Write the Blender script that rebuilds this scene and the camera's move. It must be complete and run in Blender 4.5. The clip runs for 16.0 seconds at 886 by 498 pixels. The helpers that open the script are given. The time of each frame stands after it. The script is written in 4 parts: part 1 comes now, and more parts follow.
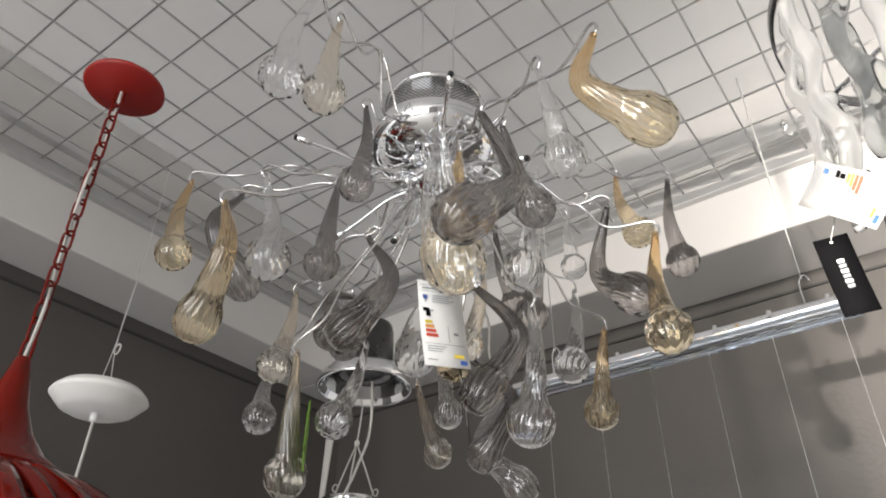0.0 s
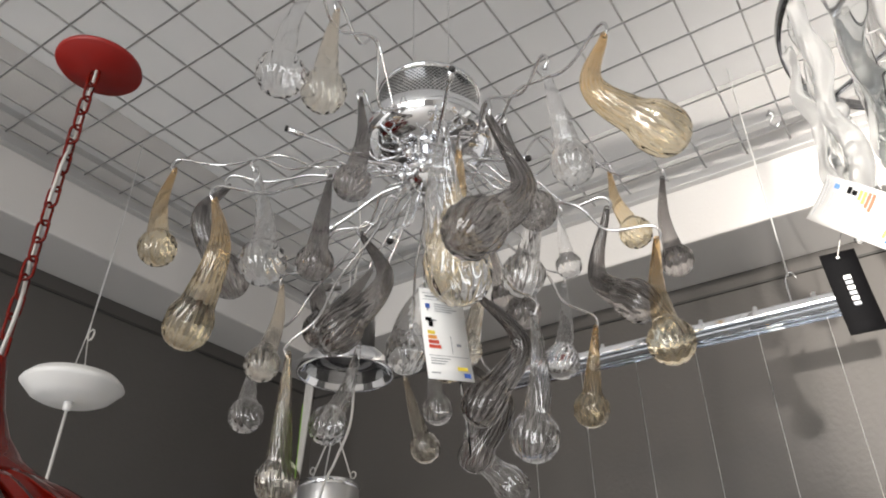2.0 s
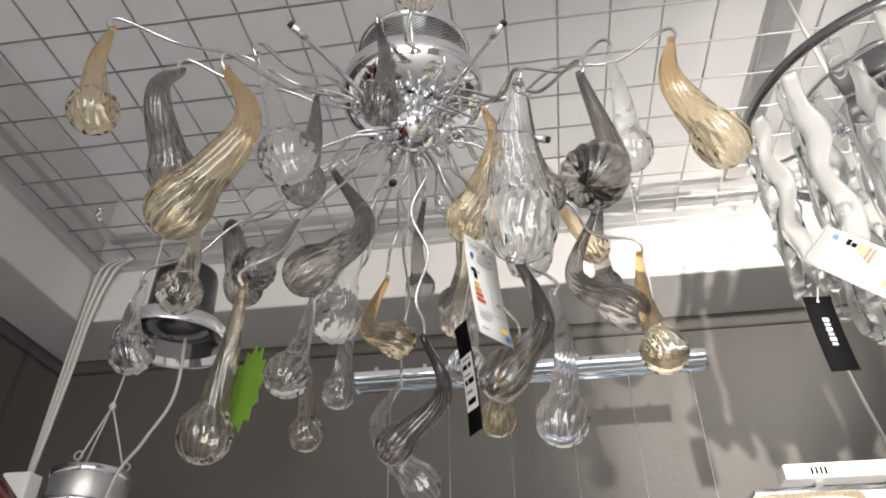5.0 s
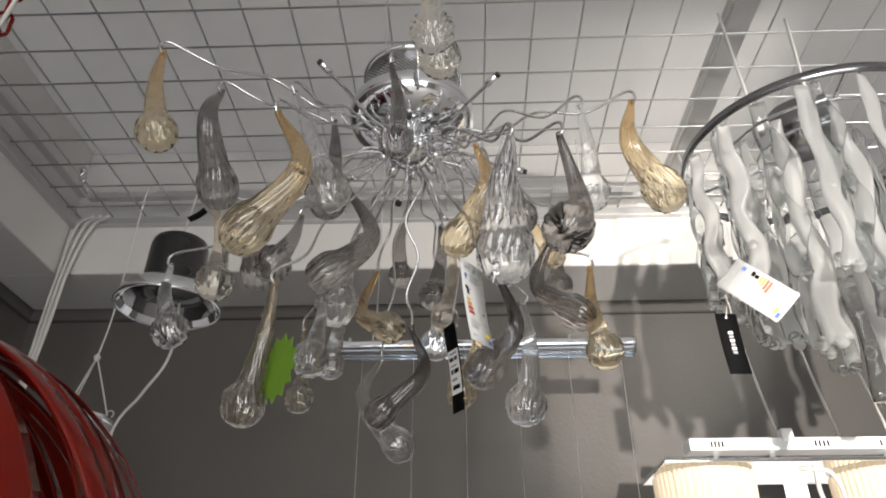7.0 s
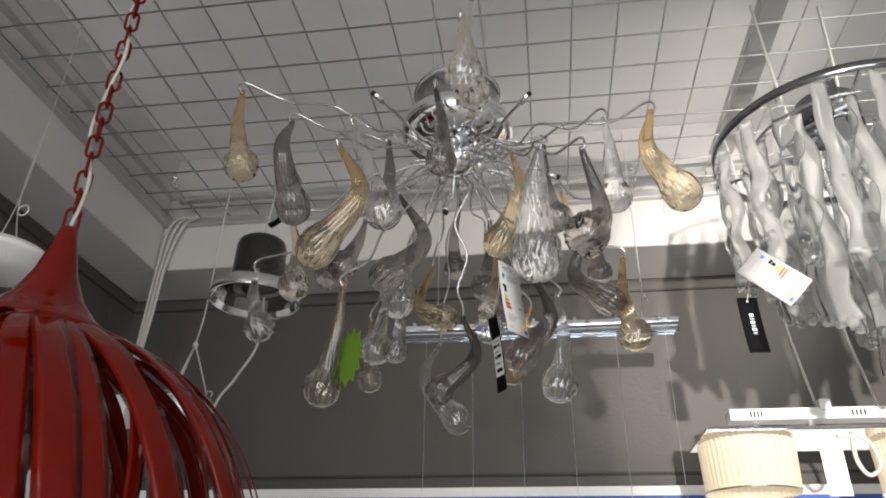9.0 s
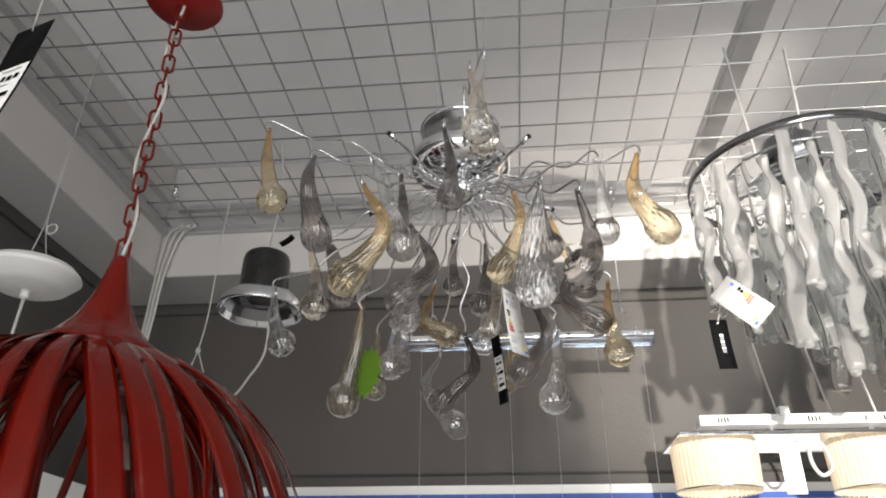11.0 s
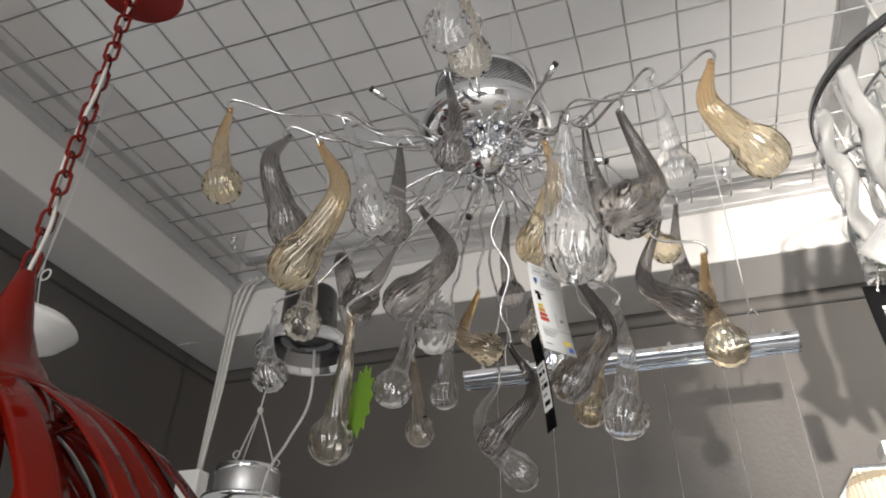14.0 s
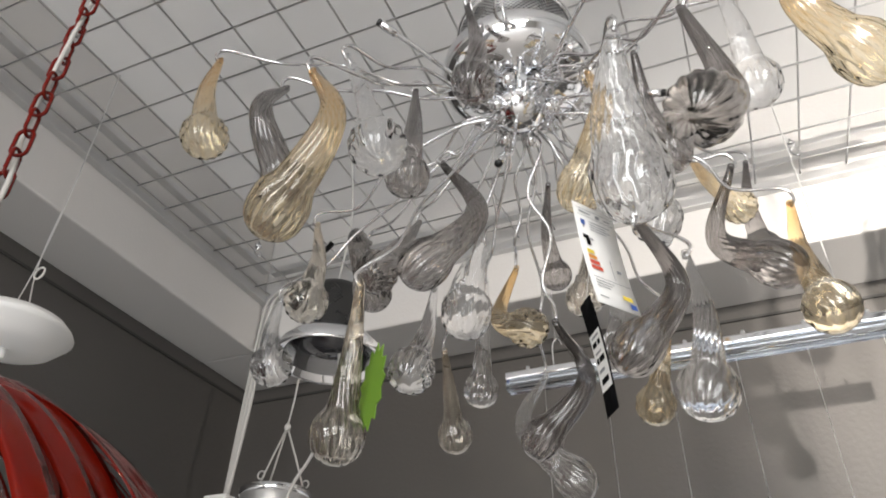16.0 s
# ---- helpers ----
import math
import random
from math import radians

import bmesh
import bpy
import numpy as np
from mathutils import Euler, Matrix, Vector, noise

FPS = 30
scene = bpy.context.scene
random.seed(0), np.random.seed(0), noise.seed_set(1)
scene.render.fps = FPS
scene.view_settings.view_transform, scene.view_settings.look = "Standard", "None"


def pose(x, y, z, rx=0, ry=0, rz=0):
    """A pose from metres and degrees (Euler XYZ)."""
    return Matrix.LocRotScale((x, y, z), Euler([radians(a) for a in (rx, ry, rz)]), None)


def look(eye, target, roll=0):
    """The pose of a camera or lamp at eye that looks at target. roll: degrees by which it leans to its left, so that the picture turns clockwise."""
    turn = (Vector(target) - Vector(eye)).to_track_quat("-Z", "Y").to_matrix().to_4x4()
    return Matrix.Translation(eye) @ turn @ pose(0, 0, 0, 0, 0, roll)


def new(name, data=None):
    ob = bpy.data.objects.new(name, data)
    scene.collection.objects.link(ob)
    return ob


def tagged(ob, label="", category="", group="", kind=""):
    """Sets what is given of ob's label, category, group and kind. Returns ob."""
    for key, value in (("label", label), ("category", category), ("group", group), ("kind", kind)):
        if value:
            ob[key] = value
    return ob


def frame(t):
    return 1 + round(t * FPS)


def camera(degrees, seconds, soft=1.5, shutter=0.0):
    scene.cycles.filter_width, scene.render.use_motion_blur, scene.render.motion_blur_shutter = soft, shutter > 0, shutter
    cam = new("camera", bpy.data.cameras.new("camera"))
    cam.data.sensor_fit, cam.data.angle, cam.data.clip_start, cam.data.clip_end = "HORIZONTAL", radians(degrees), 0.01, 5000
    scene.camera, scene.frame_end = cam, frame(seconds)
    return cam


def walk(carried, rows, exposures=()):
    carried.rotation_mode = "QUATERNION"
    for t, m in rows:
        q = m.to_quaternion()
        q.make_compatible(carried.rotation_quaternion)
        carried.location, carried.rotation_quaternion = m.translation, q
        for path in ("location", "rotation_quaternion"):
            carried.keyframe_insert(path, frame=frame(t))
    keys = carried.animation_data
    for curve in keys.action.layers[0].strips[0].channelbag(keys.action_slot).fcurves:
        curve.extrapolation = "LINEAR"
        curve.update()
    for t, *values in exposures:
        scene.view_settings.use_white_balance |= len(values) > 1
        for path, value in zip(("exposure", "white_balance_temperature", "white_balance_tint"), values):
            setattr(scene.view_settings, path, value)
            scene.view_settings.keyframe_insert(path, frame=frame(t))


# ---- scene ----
cam = camera(63.65, 16.0, soft=1.9)
walk(cam, [
    (0, look((0.0197, 0.0090, 1.7167), (-0.4744, 0.6744, 2.2761), 0.31)),
    (0.5, look((0.0246, -0.0279, 1.7524), (-0.4713, 0.6542, 2.2899), -0.13)),
    (1, look((0.0117, -0.0462, 1.7742), (-0.4908, 0.6512, 2.2853), -0.61)),
    (1.5, look((0.0066, -0.0430, 1.7768), (-0.4871, 0.6580, 2.2914), -1.02)),
    (2, look((-0.0103, -0.0173, 1.7679), (-0.4809, 0.6964, 2.2868), -0.51)),
    (2.5, look((-0.0623, 0.0216, 1.7603), (-0.5196, 0.7331, 2.2939), -0.04)),
    (3, look((-0.1331, 0.0572, 1.7612), (-0.5443, 0.7815, 2.3146), -0.47)),
    (3.5, look((-0.1934, 0.0854, 1.7524), (-0.5330, 0.8349, 2.3206), -0.68)),
    (4, look((-0.2354, 0.0782, 1.7465), (-0.5421, 0.8467, 2.3080), -0.28)),
    (4.5, look((-0.3030, 0.0370, 1.7436), (-0.4895, 0.8368, 2.3142), -1.38)),
    (7, look((-0.4008, -0.2086, 1.7046), (-0.4286, 0.6525, 2.2123), -0.09)),
    (7.5, look((-0.3452, -0.2503, 1.6997), (-0.4281, 0.6144, 2.1953), 1.16)),
    (8, look((-0.2998, -0.2951, 1.6814), (-0.4521, 0.5648, 2.1686), 1.62)),
    (8.5, look((-0.2911, -0.3282, 1.6848), (-0.4635, 0.5380, 2.1537), 2.11)),
    (9, look((-0.3515, -0.3537, 1.6705), (-0.4799, 0.5178, 2.1438), 0.97)),
    (11.5, look((-0.3969, -0.5055, 1.6575), (-0.4840, 0.3746, 2.1242), 0.38)),
    (12, look((-0.3891, -0.3979, 1.6869), (-0.5033, 0.4650, 2.1792), 0.13)),
    (12.5, look((-0.3177, -0.3612, 1.6836), (-0.4850, 0.4860, 2.1878), 0.82)),
    (13, look((-0.2750, -0.2974, 1.6972), (-0.4887, 0.5380, 2.2036), 1.38)),
    (13.5, look((-0.2661, -0.2327, 1.7005), (-0.5078, 0.5935, 2.2094), 0.46)),
    (14, look((-0.2733, -0.1308, 1.7107), (-0.5478, 0.6618, 2.2553), 0.68)),
    (14.5, look((-0.2764, -0.0421, 1.7261), (-0.5813, 0.7222, 2.2943), 0.57)),
    (15, look((-0.2879, 0.0035, 1.7297), (-0.6088, 0.7491, 2.3137), 0.70)),
    (15.5, look((-0.3000, 0.0280, 1.7334), (-0.6249, 0.7723, 2.3169), 0.61)),
    (16, look((-0.3133, 0.0427, 1.7310), (-0.6389, 0.7909, 2.3091), 1.05)),
], exposures=[(0, 0.06, 6700, 11), (4.5, 0.05, 6700, 11), (7, -0.35, 6700, 11), (9, -0.5, 6700, 11), (11.5, -0.3, 6700, 11), (12.5, -0.35, 6700, 11), (14, -0.2, 6700, 11), (15.5, -0.02, 6700, 11), (16, 0.2, 6700, 11)])

# ---------------------------------------------------------------- world and lights
world = bpy.data.worlds.new("sky")
scene.world = world
world.use_nodes = True
wn = world.node_tree.nodes
sky = wn.new("ShaderNodeTexSky")
sky.sky_type = "NISHITA"
sky.sun_disc = False
sky.sun_elevation, sky.sun_rotation = radians(38), radians(200)
wn["Background"].inputs["Strength"].default_value = 0.12
world.node_tree.links.new(sky.outputs["Color"], wn["Background"].inputs["Color"])


def lamp(name, kind, m, energy, color, size=0.1, size_y=None, cone=None, blend=0.3):
    data = bpy.data.lights.new(name, kind)
    data.energy, data.color = energy, color
    if kind == "AREA":
        data.shape, data.size, data.size_y = "RECTANGLE", size, size_y or size
    else:
        data.shadow_soft_size = size
    if kind == "SPOT":
        data.spot_size, data.spot_blend = radians(cone), blend
    ob = new(name, data)
    ob.matrix_world = m
    return ob


# daylight that fills the shop window behind the camera
lamp("window_daylight", "AREA", look((0.2, -3.42, 1.55), (0.2, 0.5, 1.2)), 125, (0.90, 0.95, 1.0), 2.9, 2.3)
# ceiling spotlight of the shop, aimed at the bulkhead
lamp("ceiling_spot", "SPOT", look((1.0, 0.55, 2.74), (-0.04, 1.56, 2.72)), 160, (1.0, 0.95, 0.88), 0.03, cone=58, blend=1.0)
# lit lamp on show behind the camera, near the window
lamp("show_lamp", "SPOT", look((-0.20, -2.40, 1.56), (0.36, 1.79, 2.42)), 1700, (1.0, 0.95, 0.88), 0.03, cone=19, blend=0.9)


# ---------------------------------------------------------------- materials
def mat(name, color, rough=0.5, metal=0.0, spread=0.08, scale=30.0, bump=0.0, grain=400.0, coat=0.0, spec=0.5):
    m = bpy.data.materials.new(name)
    m.use_nodes = True
    n, l = m.node_tree.nodes, m.node_tree.links
    b = n["Principled BSDF"]
    tc = n.new("ShaderNodeTexCoord")
    big = n.new("ShaderNodeTexNoise")
    big.inputs["Scale"].default_value, big.inputs["Detail"].default_value = scale, 5.0
    l.new(tc.outputs["Object"], big.inputs["Vector"])
    ramp = n.new("ShaderNodeMapRange")
    ramp.inputs["To Min"].default_value, ramp.inputs["To Max"].default_value = 1 - spread, 1 + spread
    l.new(big.outputs["Fac"], ramp.inputs["Value"])
    mul = n.new("ShaderNodeVectorMath")
    mul.operation = "SCALE"
    mul.inputs[0].default_value = color
    l.new(ramp.outputs["Result"], mul.inputs["Scale"])
    l.new(mul.outputs["Vector"], b.inputs["Base Color"])
    b.inputs["Metallic"].default_value = metal
    b.inputs["Coat Weight"].default_value = coat
    b.inputs["Specular IOR Level"].default_value = spec
    rr = n.new("ShaderNodeMapRange")
    rr.inputs["To Min"].default_value, rr.inputs["To Max"].default_value = max(0.02, rough * 0.8), min(1, rough * 1.2)
    l.new(big.outputs["Fac"], rr.inputs["Value"])
    l.new(rr.outputs["Result"], b.inputs["Roughness"])
    if bump:
        fine = n.new("ShaderNodeTexNoise")
        fine.inputs["Scale"].default_value, fine.inputs["Detail"].default_value = grain, 3.0
        l.new(tc.outputs["Object"], fine.inputs["Vector"])
        bp = n.new("ShaderNodeBump")
        bp.inputs["Strength"].default_value, bp.inputs["Distance"].default_value = bump, 0.002
        l.new(fine.outputs["Fac"], bp.inputs["Height"])
        l.new(bp.outputs["Normal"], b.inputs["Normal"])
    return m


def glass_mat(name, color, rough=0.0, ior=1.52, spread=0.02):
    m = mat(name, color, max(rough, 0.02), 0, spread, 60.0)
    b = m.node_tree.nodes["Principled BSDF"]
    for link in list(b.inputs["Roughness"].links):
        m.node_tree.links.remove(link)
    b.inputs["Roughness"].default_value = rough
    b.inputs["Transmission Weight"].default_value = 1.0
    b.inputs["IOR"].default_value = ior
    return m


def perforated(name, pitch, tone=0.62):
    """Chrome sheet with rows of small dark holes."""
    m = mat(name, (tone, tone, tone), 0.28, 1.0)
    n, l = m.node_tree.nodes, m.node_tree.links
    b = n["Principled BSDF"]
    uv = n.new("ShaderNodeUVMap")
    sep = n.new("ShaderNodeTexVoronoi")
    sep.inputs["Scale"].default_value = 1.0
    sep.inputs["Randomness"].default_value = 0.0
    mp = n.new("ShaderNodeMapping")
    mp.inputs["Scale"].default_value = (1 / pitch, 1 / pitch, 1)
    mp.inputs["Rotation"].default_value = (0, 0, radians(45))
    l.new(uv.outputs["UV"], mp.inputs["Vector"])
    l.new(mp.outputs["Vector"], sep.inputs["Vector"])
    less = n.new("ShaderNodeMath")
    less.operation = "GREATER_THAN"
    less.inputs[1].default_value = 0.36
    l.new(sep.outputs["Distance"], less.inputs[0])
    mix = n.new("ShaderNodeMixRGB")
    mix.inputs["Color1"].default_value, mix.inputs["Color2"].default_value = (0.02, 0.02, 0.02, 1), (tone, tone, tone, 1)
    l.new(less.outputs[0], mix.inputs["Fac"])
    l.new(mix.outputs["Color"], b.inputs["Base Color"])
    l.new(less.outputs[0], b.inputs["Metallic"])
    return m


def drop_glass(name, tail, bulb):
    """Thin blown glass: tinted more in the drawn-out tail and along the ribs, bending light most in the heavy bulb."""
    m = bpy.data.materials.new(name)
    m.use_nodes = True
    n, l = m.node_tree.nodes, m.node_tree.links
    n.remove(n["Principled BSDF"])
    at, rib = n.new("ShaderNodeAttribute"), n.new("ShaderNodeAttribute")
    at.attribute_name, rib.attribute_name = "blown", "rib"
    mix, deep, thick = n.new("ShaderNodeMixRGB"), n.new("ShaderNodeGamma"), n.new("ShaderNodeMapRange")
    mix.inputs["Color1"].default_value, mix.inputs["Color2"].default_value = (*tail, 1), (*bulb, 1)
    l.new(at.outputs["Fac"], mix.inputs["Fac"])
    thick.inputs["To Min"].default_value, thick.inputs["To Max"].default_value = 0.75, 1.55
    l.new(rib.outputs["Fac"], thick.inputs["Value"])
    l.new(mix.outputs["Color"], deep.inputs["Color"])
    l.new(thick.outputs["Result"], deep.inputs["Gamma"])
    through_glass, gloss = n.new("ShaderNodeBsdfRefraction"), n.new("ShaderNodeBsdfGlossy")
    l.new(deep.outputs["Color"], through_glass.inputs["Color"])
    through_glass.inputs["Roughness"].default_value = 0.0
    heavy = n.new("ShaderNodeMapRange")
    heavy.inputs["From Min"].default_value = 0.7
    heavy.inputs["To Min"].default_value, heavy.inputs["To Max"].default_value = 1.05, 1.11
    l.new(at.outputs["Fac"], heavy.inputs["Value"])
    l.new(heavy.outputs["Result"], through_glass.inputs["IOR"])
    gloss.inputs["Color"].default_value = (*[0.4 + 0.6 * c for c in bulb], 1)
    gloss.inputs["Roughness"].default_value = 0.07
    facing, rise, edge, both = n.new("ShaderNodeLayerWeight"), n.new("ShaderNodeMath"), n.new("ShaderNodeMapRange"), n.new("ShaderNodeMixShader")
    rise.operation = "POWER"
    rise.inputs[1].default_value = 3.5
    l.new(facing.outputs["Facing"], rise.inputs[0])
    edge.inputs["To Min"].default_value, edge.inputs["To Max"].default_value = 0.04, 0.75
    l.new(rise.outputs[0], edge.inputs["Value"])
    ridge = n.new("ShaderNodeMath")
    ridge.operation = "MULTIPLY_ADD"
    ridge.inputs[1].default_value = 0.16
    l.new(rib.outputs["Fac"], ridge.inputs[0])
    l.new(edge.outputs["Result"], ridge.inputs[2])
    l.new(ridge.outputs[0], both.inputs["Fac"])
    l.new(through_glass.outputs["BSDF"], both.inputs[1])
    l.new(gloss.outputs["BSDF"], both.inputs[2])
    l.new(both.outputs["Shader"], n["Material Output"].inputs["Surface"])
    return m


amber = drop_glass("amber_glass", (0.96, 0.75, 0.47), (0.99, 0.92, 0.78))
pale = drop_glass("pale_amber_glass", (0.95, 0.87, 0.75), (0.985, 0.96, 0.91))
smoke = drop_glass("smoke_glass", (0.36, 0.34, 0.335), (0.68, 0.66, 0.65))
clear = drop_glass("clear_glass", (0.97, 0.975, 0.98), (0.99, 0.99, 0.99))
frost = glass_mat("frosted_glass", (0.95, 0.955, 0.955), 0.3, 1.25)
frost.node_tree.nodes["Principled BSDF"].inputs["Transmission Weight"].default_value = 0.91
strip_glass = drop_glass("hand_pulled_glass", (0.93, 0.94, 0.94), (0.96, 0.965, 0.965))
# blue window reflection put into the crystal's colour
crystal = glass_mat("crystal_sky_tint", (0.80, 0.88, 0.99))
chrome = mat("chrome", (0.83, 0.84, 0.86), 0.07, 1.0, 0.03, 12)
ring_metal = mat("dark_chrome", (0.30, 0.30, 0.31), 0.12, 1.0, 0.05, 12)
chrome_soft = mat("satin_chrome", (0.7, 0.7, 0.71), 0.22, 1.0, 0.05, 20)
perf = perforated("perforated_chrome", 0.0045)
perf_dark = perforated("perforated_dark_steel", 0.006, 0.07)
# near-black for the shade inside the spot pendant's open end
opening_shade = mat("shaded_opening_black", (0.03, 0.03, 0.035), 0.08, 0, coat=1.0)
black = mat("black_plastic", (0.012, 0.012, 0.012), 0.4)
red = mat("red_lacquer", (0.13, 0.0045, 0.0015), 0.09, 0, 0.14, 25, spec=0.22)
red_matt = mat("red_paint", (0.26, 0.008, 0.005), 0.45, 0, 0.05, 25)
paint_white = mat("white_paint", (0.51, 0.50, 0.49), 0.75, 0, 0.04, 2.2, 0.25, 160)
ledge_paint = mat("white_panel_laminate", (0.86, 0.86, 0.86), 0.45, 0, 0.03, 2.0, 0.1, 120)
paint_grey = mat("ceiling_panel_paint", (0.80, 0.80, 0.80), 0.85, 0, 0.06, 3.0, 0.2, 120)
wall_dark = mat("dark_grey_wall_paint", (0.066, 0.0615, 0.058), 0.5, 0, 0.07, 2.5, 0.3, 90)
wall_line = mat("wall_joint", (0.03, 0.029, 0.028), 0.7)
wire_steel = mat("mesh_wire_steel", (0.62, 0.62, 0.62), 0.32, 1.0, 0.1, 8)
alu = mat("aluminium_profile", (0.55, 0.55, 0.55), 0.4, 0.8, 0.06, 15)
plastic_white = mat("white_plastic", (0.78, 0.78, 0.77), 0.4, 0, 0.03, 20)
cable_white = mat("white_cable", (0.50, 0.49, 0.47), 0.5, 0, 0.06, 60)
nylon = mat("nylon_string", (0.60, 0.60, 0.59), 0.35)
nylon.node_tree.nodes["Principled BSDF"].inputs["Transmission Weight"].default_value = 0.5
paper = mat("white_card", (0.82, 0.82, 0.81), 0.55, 0, 0.02, 60)
# white card coloured darker to offset the show lamp's glare
card_grey = mat("darkened_white_card", (0.42, 0.42, 0.42), 0.4, 0, 0.03, 60)
ink = mat("grey_ink", (0.25, 0.26, 0.28), 0.6)
ink_black = mat("black_ink", (0.004, 0.004, 0.0045), 0.8, spec=0.06)
ink_yellow = mat("yellow_ink", (0.85, 0.66, 0.08), 0.6)
ink_orange = mat("orange_ink", (0.83, 0.36, 0.08), 0.6)
ink_red = mat("red_ink", (0.70, 0.10, 0.06), 0.6)
ink_blue = mat("blue_ink", (0.05, 0.12, 0.42), 0.6)
green = mat("green_card", (0.13, 0.27, 0.018), 0.6, 0, 0.05, 30)
floor_mat = mat("floor_tiles", (0.62, 0.60, 0.57), 0.35, 0, 0.08, 2.0)


# ---------------------------------------------------------------- mesh helpers
def mesh(name, bm, material, smooth=True):
    me = bpy.data.meshes.new(name)
    bm.to_mesh(me)
    bm.free()
    for p in me.polygons:
        p.use_smooth = smooth
    for m in material if isinstance(material, (list, tuple)) else (material,):
        me.materials.append(m)
    return new(name, me)


def part(name, bm, material, parent, label="", smooth=True):
    ob = mesh(name, bm, material, smooth)
    ob.parent = parent
    ob.matrix_parent_inverse = parent.matrix_world.inverted() if parent.type != "EMPTY" else Matrix.Translation(-parent.location)
    return tagged(ob, label)


def thing(name, at, label, category, group=""):
    ob = new(name)
    ob.empty_display_size = 0.02
    ob.location = at
    return tagged(ob, label, category, group)


def box_into(bm, lo, hi, bevel=0.0, m=None):
    got = bmesh.ops.create_cube(bm, size=1)["verts"]
    size, mid = [b - a for a, b in zip(lo, hi)], [(a + b) / 2 for a, b in zip(lo, hi)]
    for v in got:
        v.co = Vector([c * s + o for c, s, o in zip(v.co, size, mid)])
    if bevel:
        edges = list({e for v in got for e in v.link_edges})
        done = bmesh.ops.bevel(bm, geom=edges, offset=bevel, segments=2, affect="EDGES", profile=0.6)
        got = list({v for f in done["faces"] for v in f.verts} | {v for v in got if v.is_valid})
    if m:
        bmesh.ops.transform(bm, matrix=m, verts=got)
    return got


def box(lo, hi, bevel=0.0, m=None):
    bm = bmesh.new()
    box_into(bm, lo, hi, bevel, m)
    return bm


def lathe(profile, segments=48, at=(0, 0, 0), bm=None):
    """Turns (radius, height) pairs about the upright axis, with a UV in metres."""
    bm = bm or bmesh.new()
    uv = bm.loops.layers.uv.verify()
    rings, run = [], 0.0
    runs = []
    for n, (r, z) in enumerate(profile):
        if n:
            run += math.dist(profile[n - 1], (r, z))
        runs.append(run)
        rings.append([bm.verts.new((at[0] + r * math.cos(2 * math.pi * k / segments), at[1] + r * math.sin(2 * math.pi * k / segments), at[2] + z)) for k in range(segments)] if r > 1e-6 else [bm.verts.new((at[0], at[1], at[2] + z))] * segments)
    for n in range(len(rings) - 1):
        a, b = rings[n], rings[n + 1]
        rad = max(profile[n][0], profile[n + 1][0])
        for k in range(segments):
            j = (k + 1) % segments
            vs, uvs = [], []
            for v, q, h in ((a[k], k, runs[n]), (a[j], k + 1, runs[n]), (b[j], k + 1, runs[n + 1]), (b[k], k, runs[n + 1])):
                if v not in vs:
                    vs.append(v)
                    uvs.append((2 * math.pi * rad * q / segments, h))
            if len(vs) > 2:
                f = bm.faces.new(vs)
                for loop, c in zip(f.loops, uvs):
                    loop[uv].uv = c
    return bm


def spline(points, steps=8):
    """Points along a smooth curve through the given ones."""
    ps = [Vector(p) for p in points]
    if len(ps) == 2:
        return [ps[0].lerp(ps[1], n / steps) for n in range(steps + 1)]
    ext = [2 * ps[0] - ps[1], *ps, 2 * ps[-1] - ps[-2]]
    out = []
    for n in range(1, len(ext) - 2):
        a, b, c, d = ext[n - 1 : n + 3]
        for k in range(steps):
            t = k / steps
            out.append(0.5 * (2 * b + (c - a) * t + (2 * a - 5 * b + 4 * c - d) * t * t + (3 * b - a - 3 * c + d) * t ** 3))
    out.append(ps[-1])
    return out


def frames_along(path):
    side = None
    for n, p in enumerate(path):
        way = (path[min(n + 1, len(path) - 1)] - path[max(n - 1, 0)]).normalized()
        if side is None:
            side = way.orthogonal().normalized()
        side = (side - way * side.dot(way)).normalized()
        yield n, p, side, way.cross(side)


def sweep(path, radii, segments=8, bm=None, flutes=0, depth=0.0, twist=0.0, closed=False, flip=False):
    """A tube of the given radii along a path; flutes ripple it lengthwise and twist winds them."""
    bm = bm or bmesh.new()
    if not isinstance(radii, (list, tuple)):
        radii = [radii] * len(path)
    rings = []
    for n, p, a, b in frames_along(path):
        ring = []
        for k in range(segments):
            w = 2 * math.pi * k / segments
            r = radii[n] * (1 + depth * math.cos(flutes * (w + twist * n / len(path))))
            ring.append(bm.verts.new(p + r * (math.cos(w) * a + math.sin(w) * b)))
        rings.append(ring)
    faces = []
    for x, y in zip(rings, rings[1:] + ([rings[0]] if closed else [])):
        for k in range(segments):
            faces.append(bm.faces.new((x[k], x[(k + 1) % segments], y[(k + 1) % segments], y[k])))
    if not closed:
        faces.append(bm.faces.new(rings[0][::-1]))
        faces.append(bm.faces.new(rings[-1]))
    if flip:
        for f in faces:
            f.normal_flip()
    return bm


def wire(name, points, radius, material, parent=None, steps=6, segments=6, label="", category="cable"):
    bm = sweep(spline(points, steps), radius, segments)
    if parent:
        return part(name, bm, material, parent, label)
    return tagged(mesh(name, bm, material), label, category)


# ---------------------------------------------------------------- the room
MESH_Z, FACE_X, FACE_Y, SOFFIT_Z, WALL_X, WALL_Y = 2.87, -1.57, 1.56, 2.685, -1.76, 1.79
EAST_X, SOUTH_Y, TOP_Z = 3.2, -3.5, 3.12


def structure(name, bm, material, label, category, smooth=False):
    return tagged(mesh(name, bm, material, smooth), label, category, kind="structure")


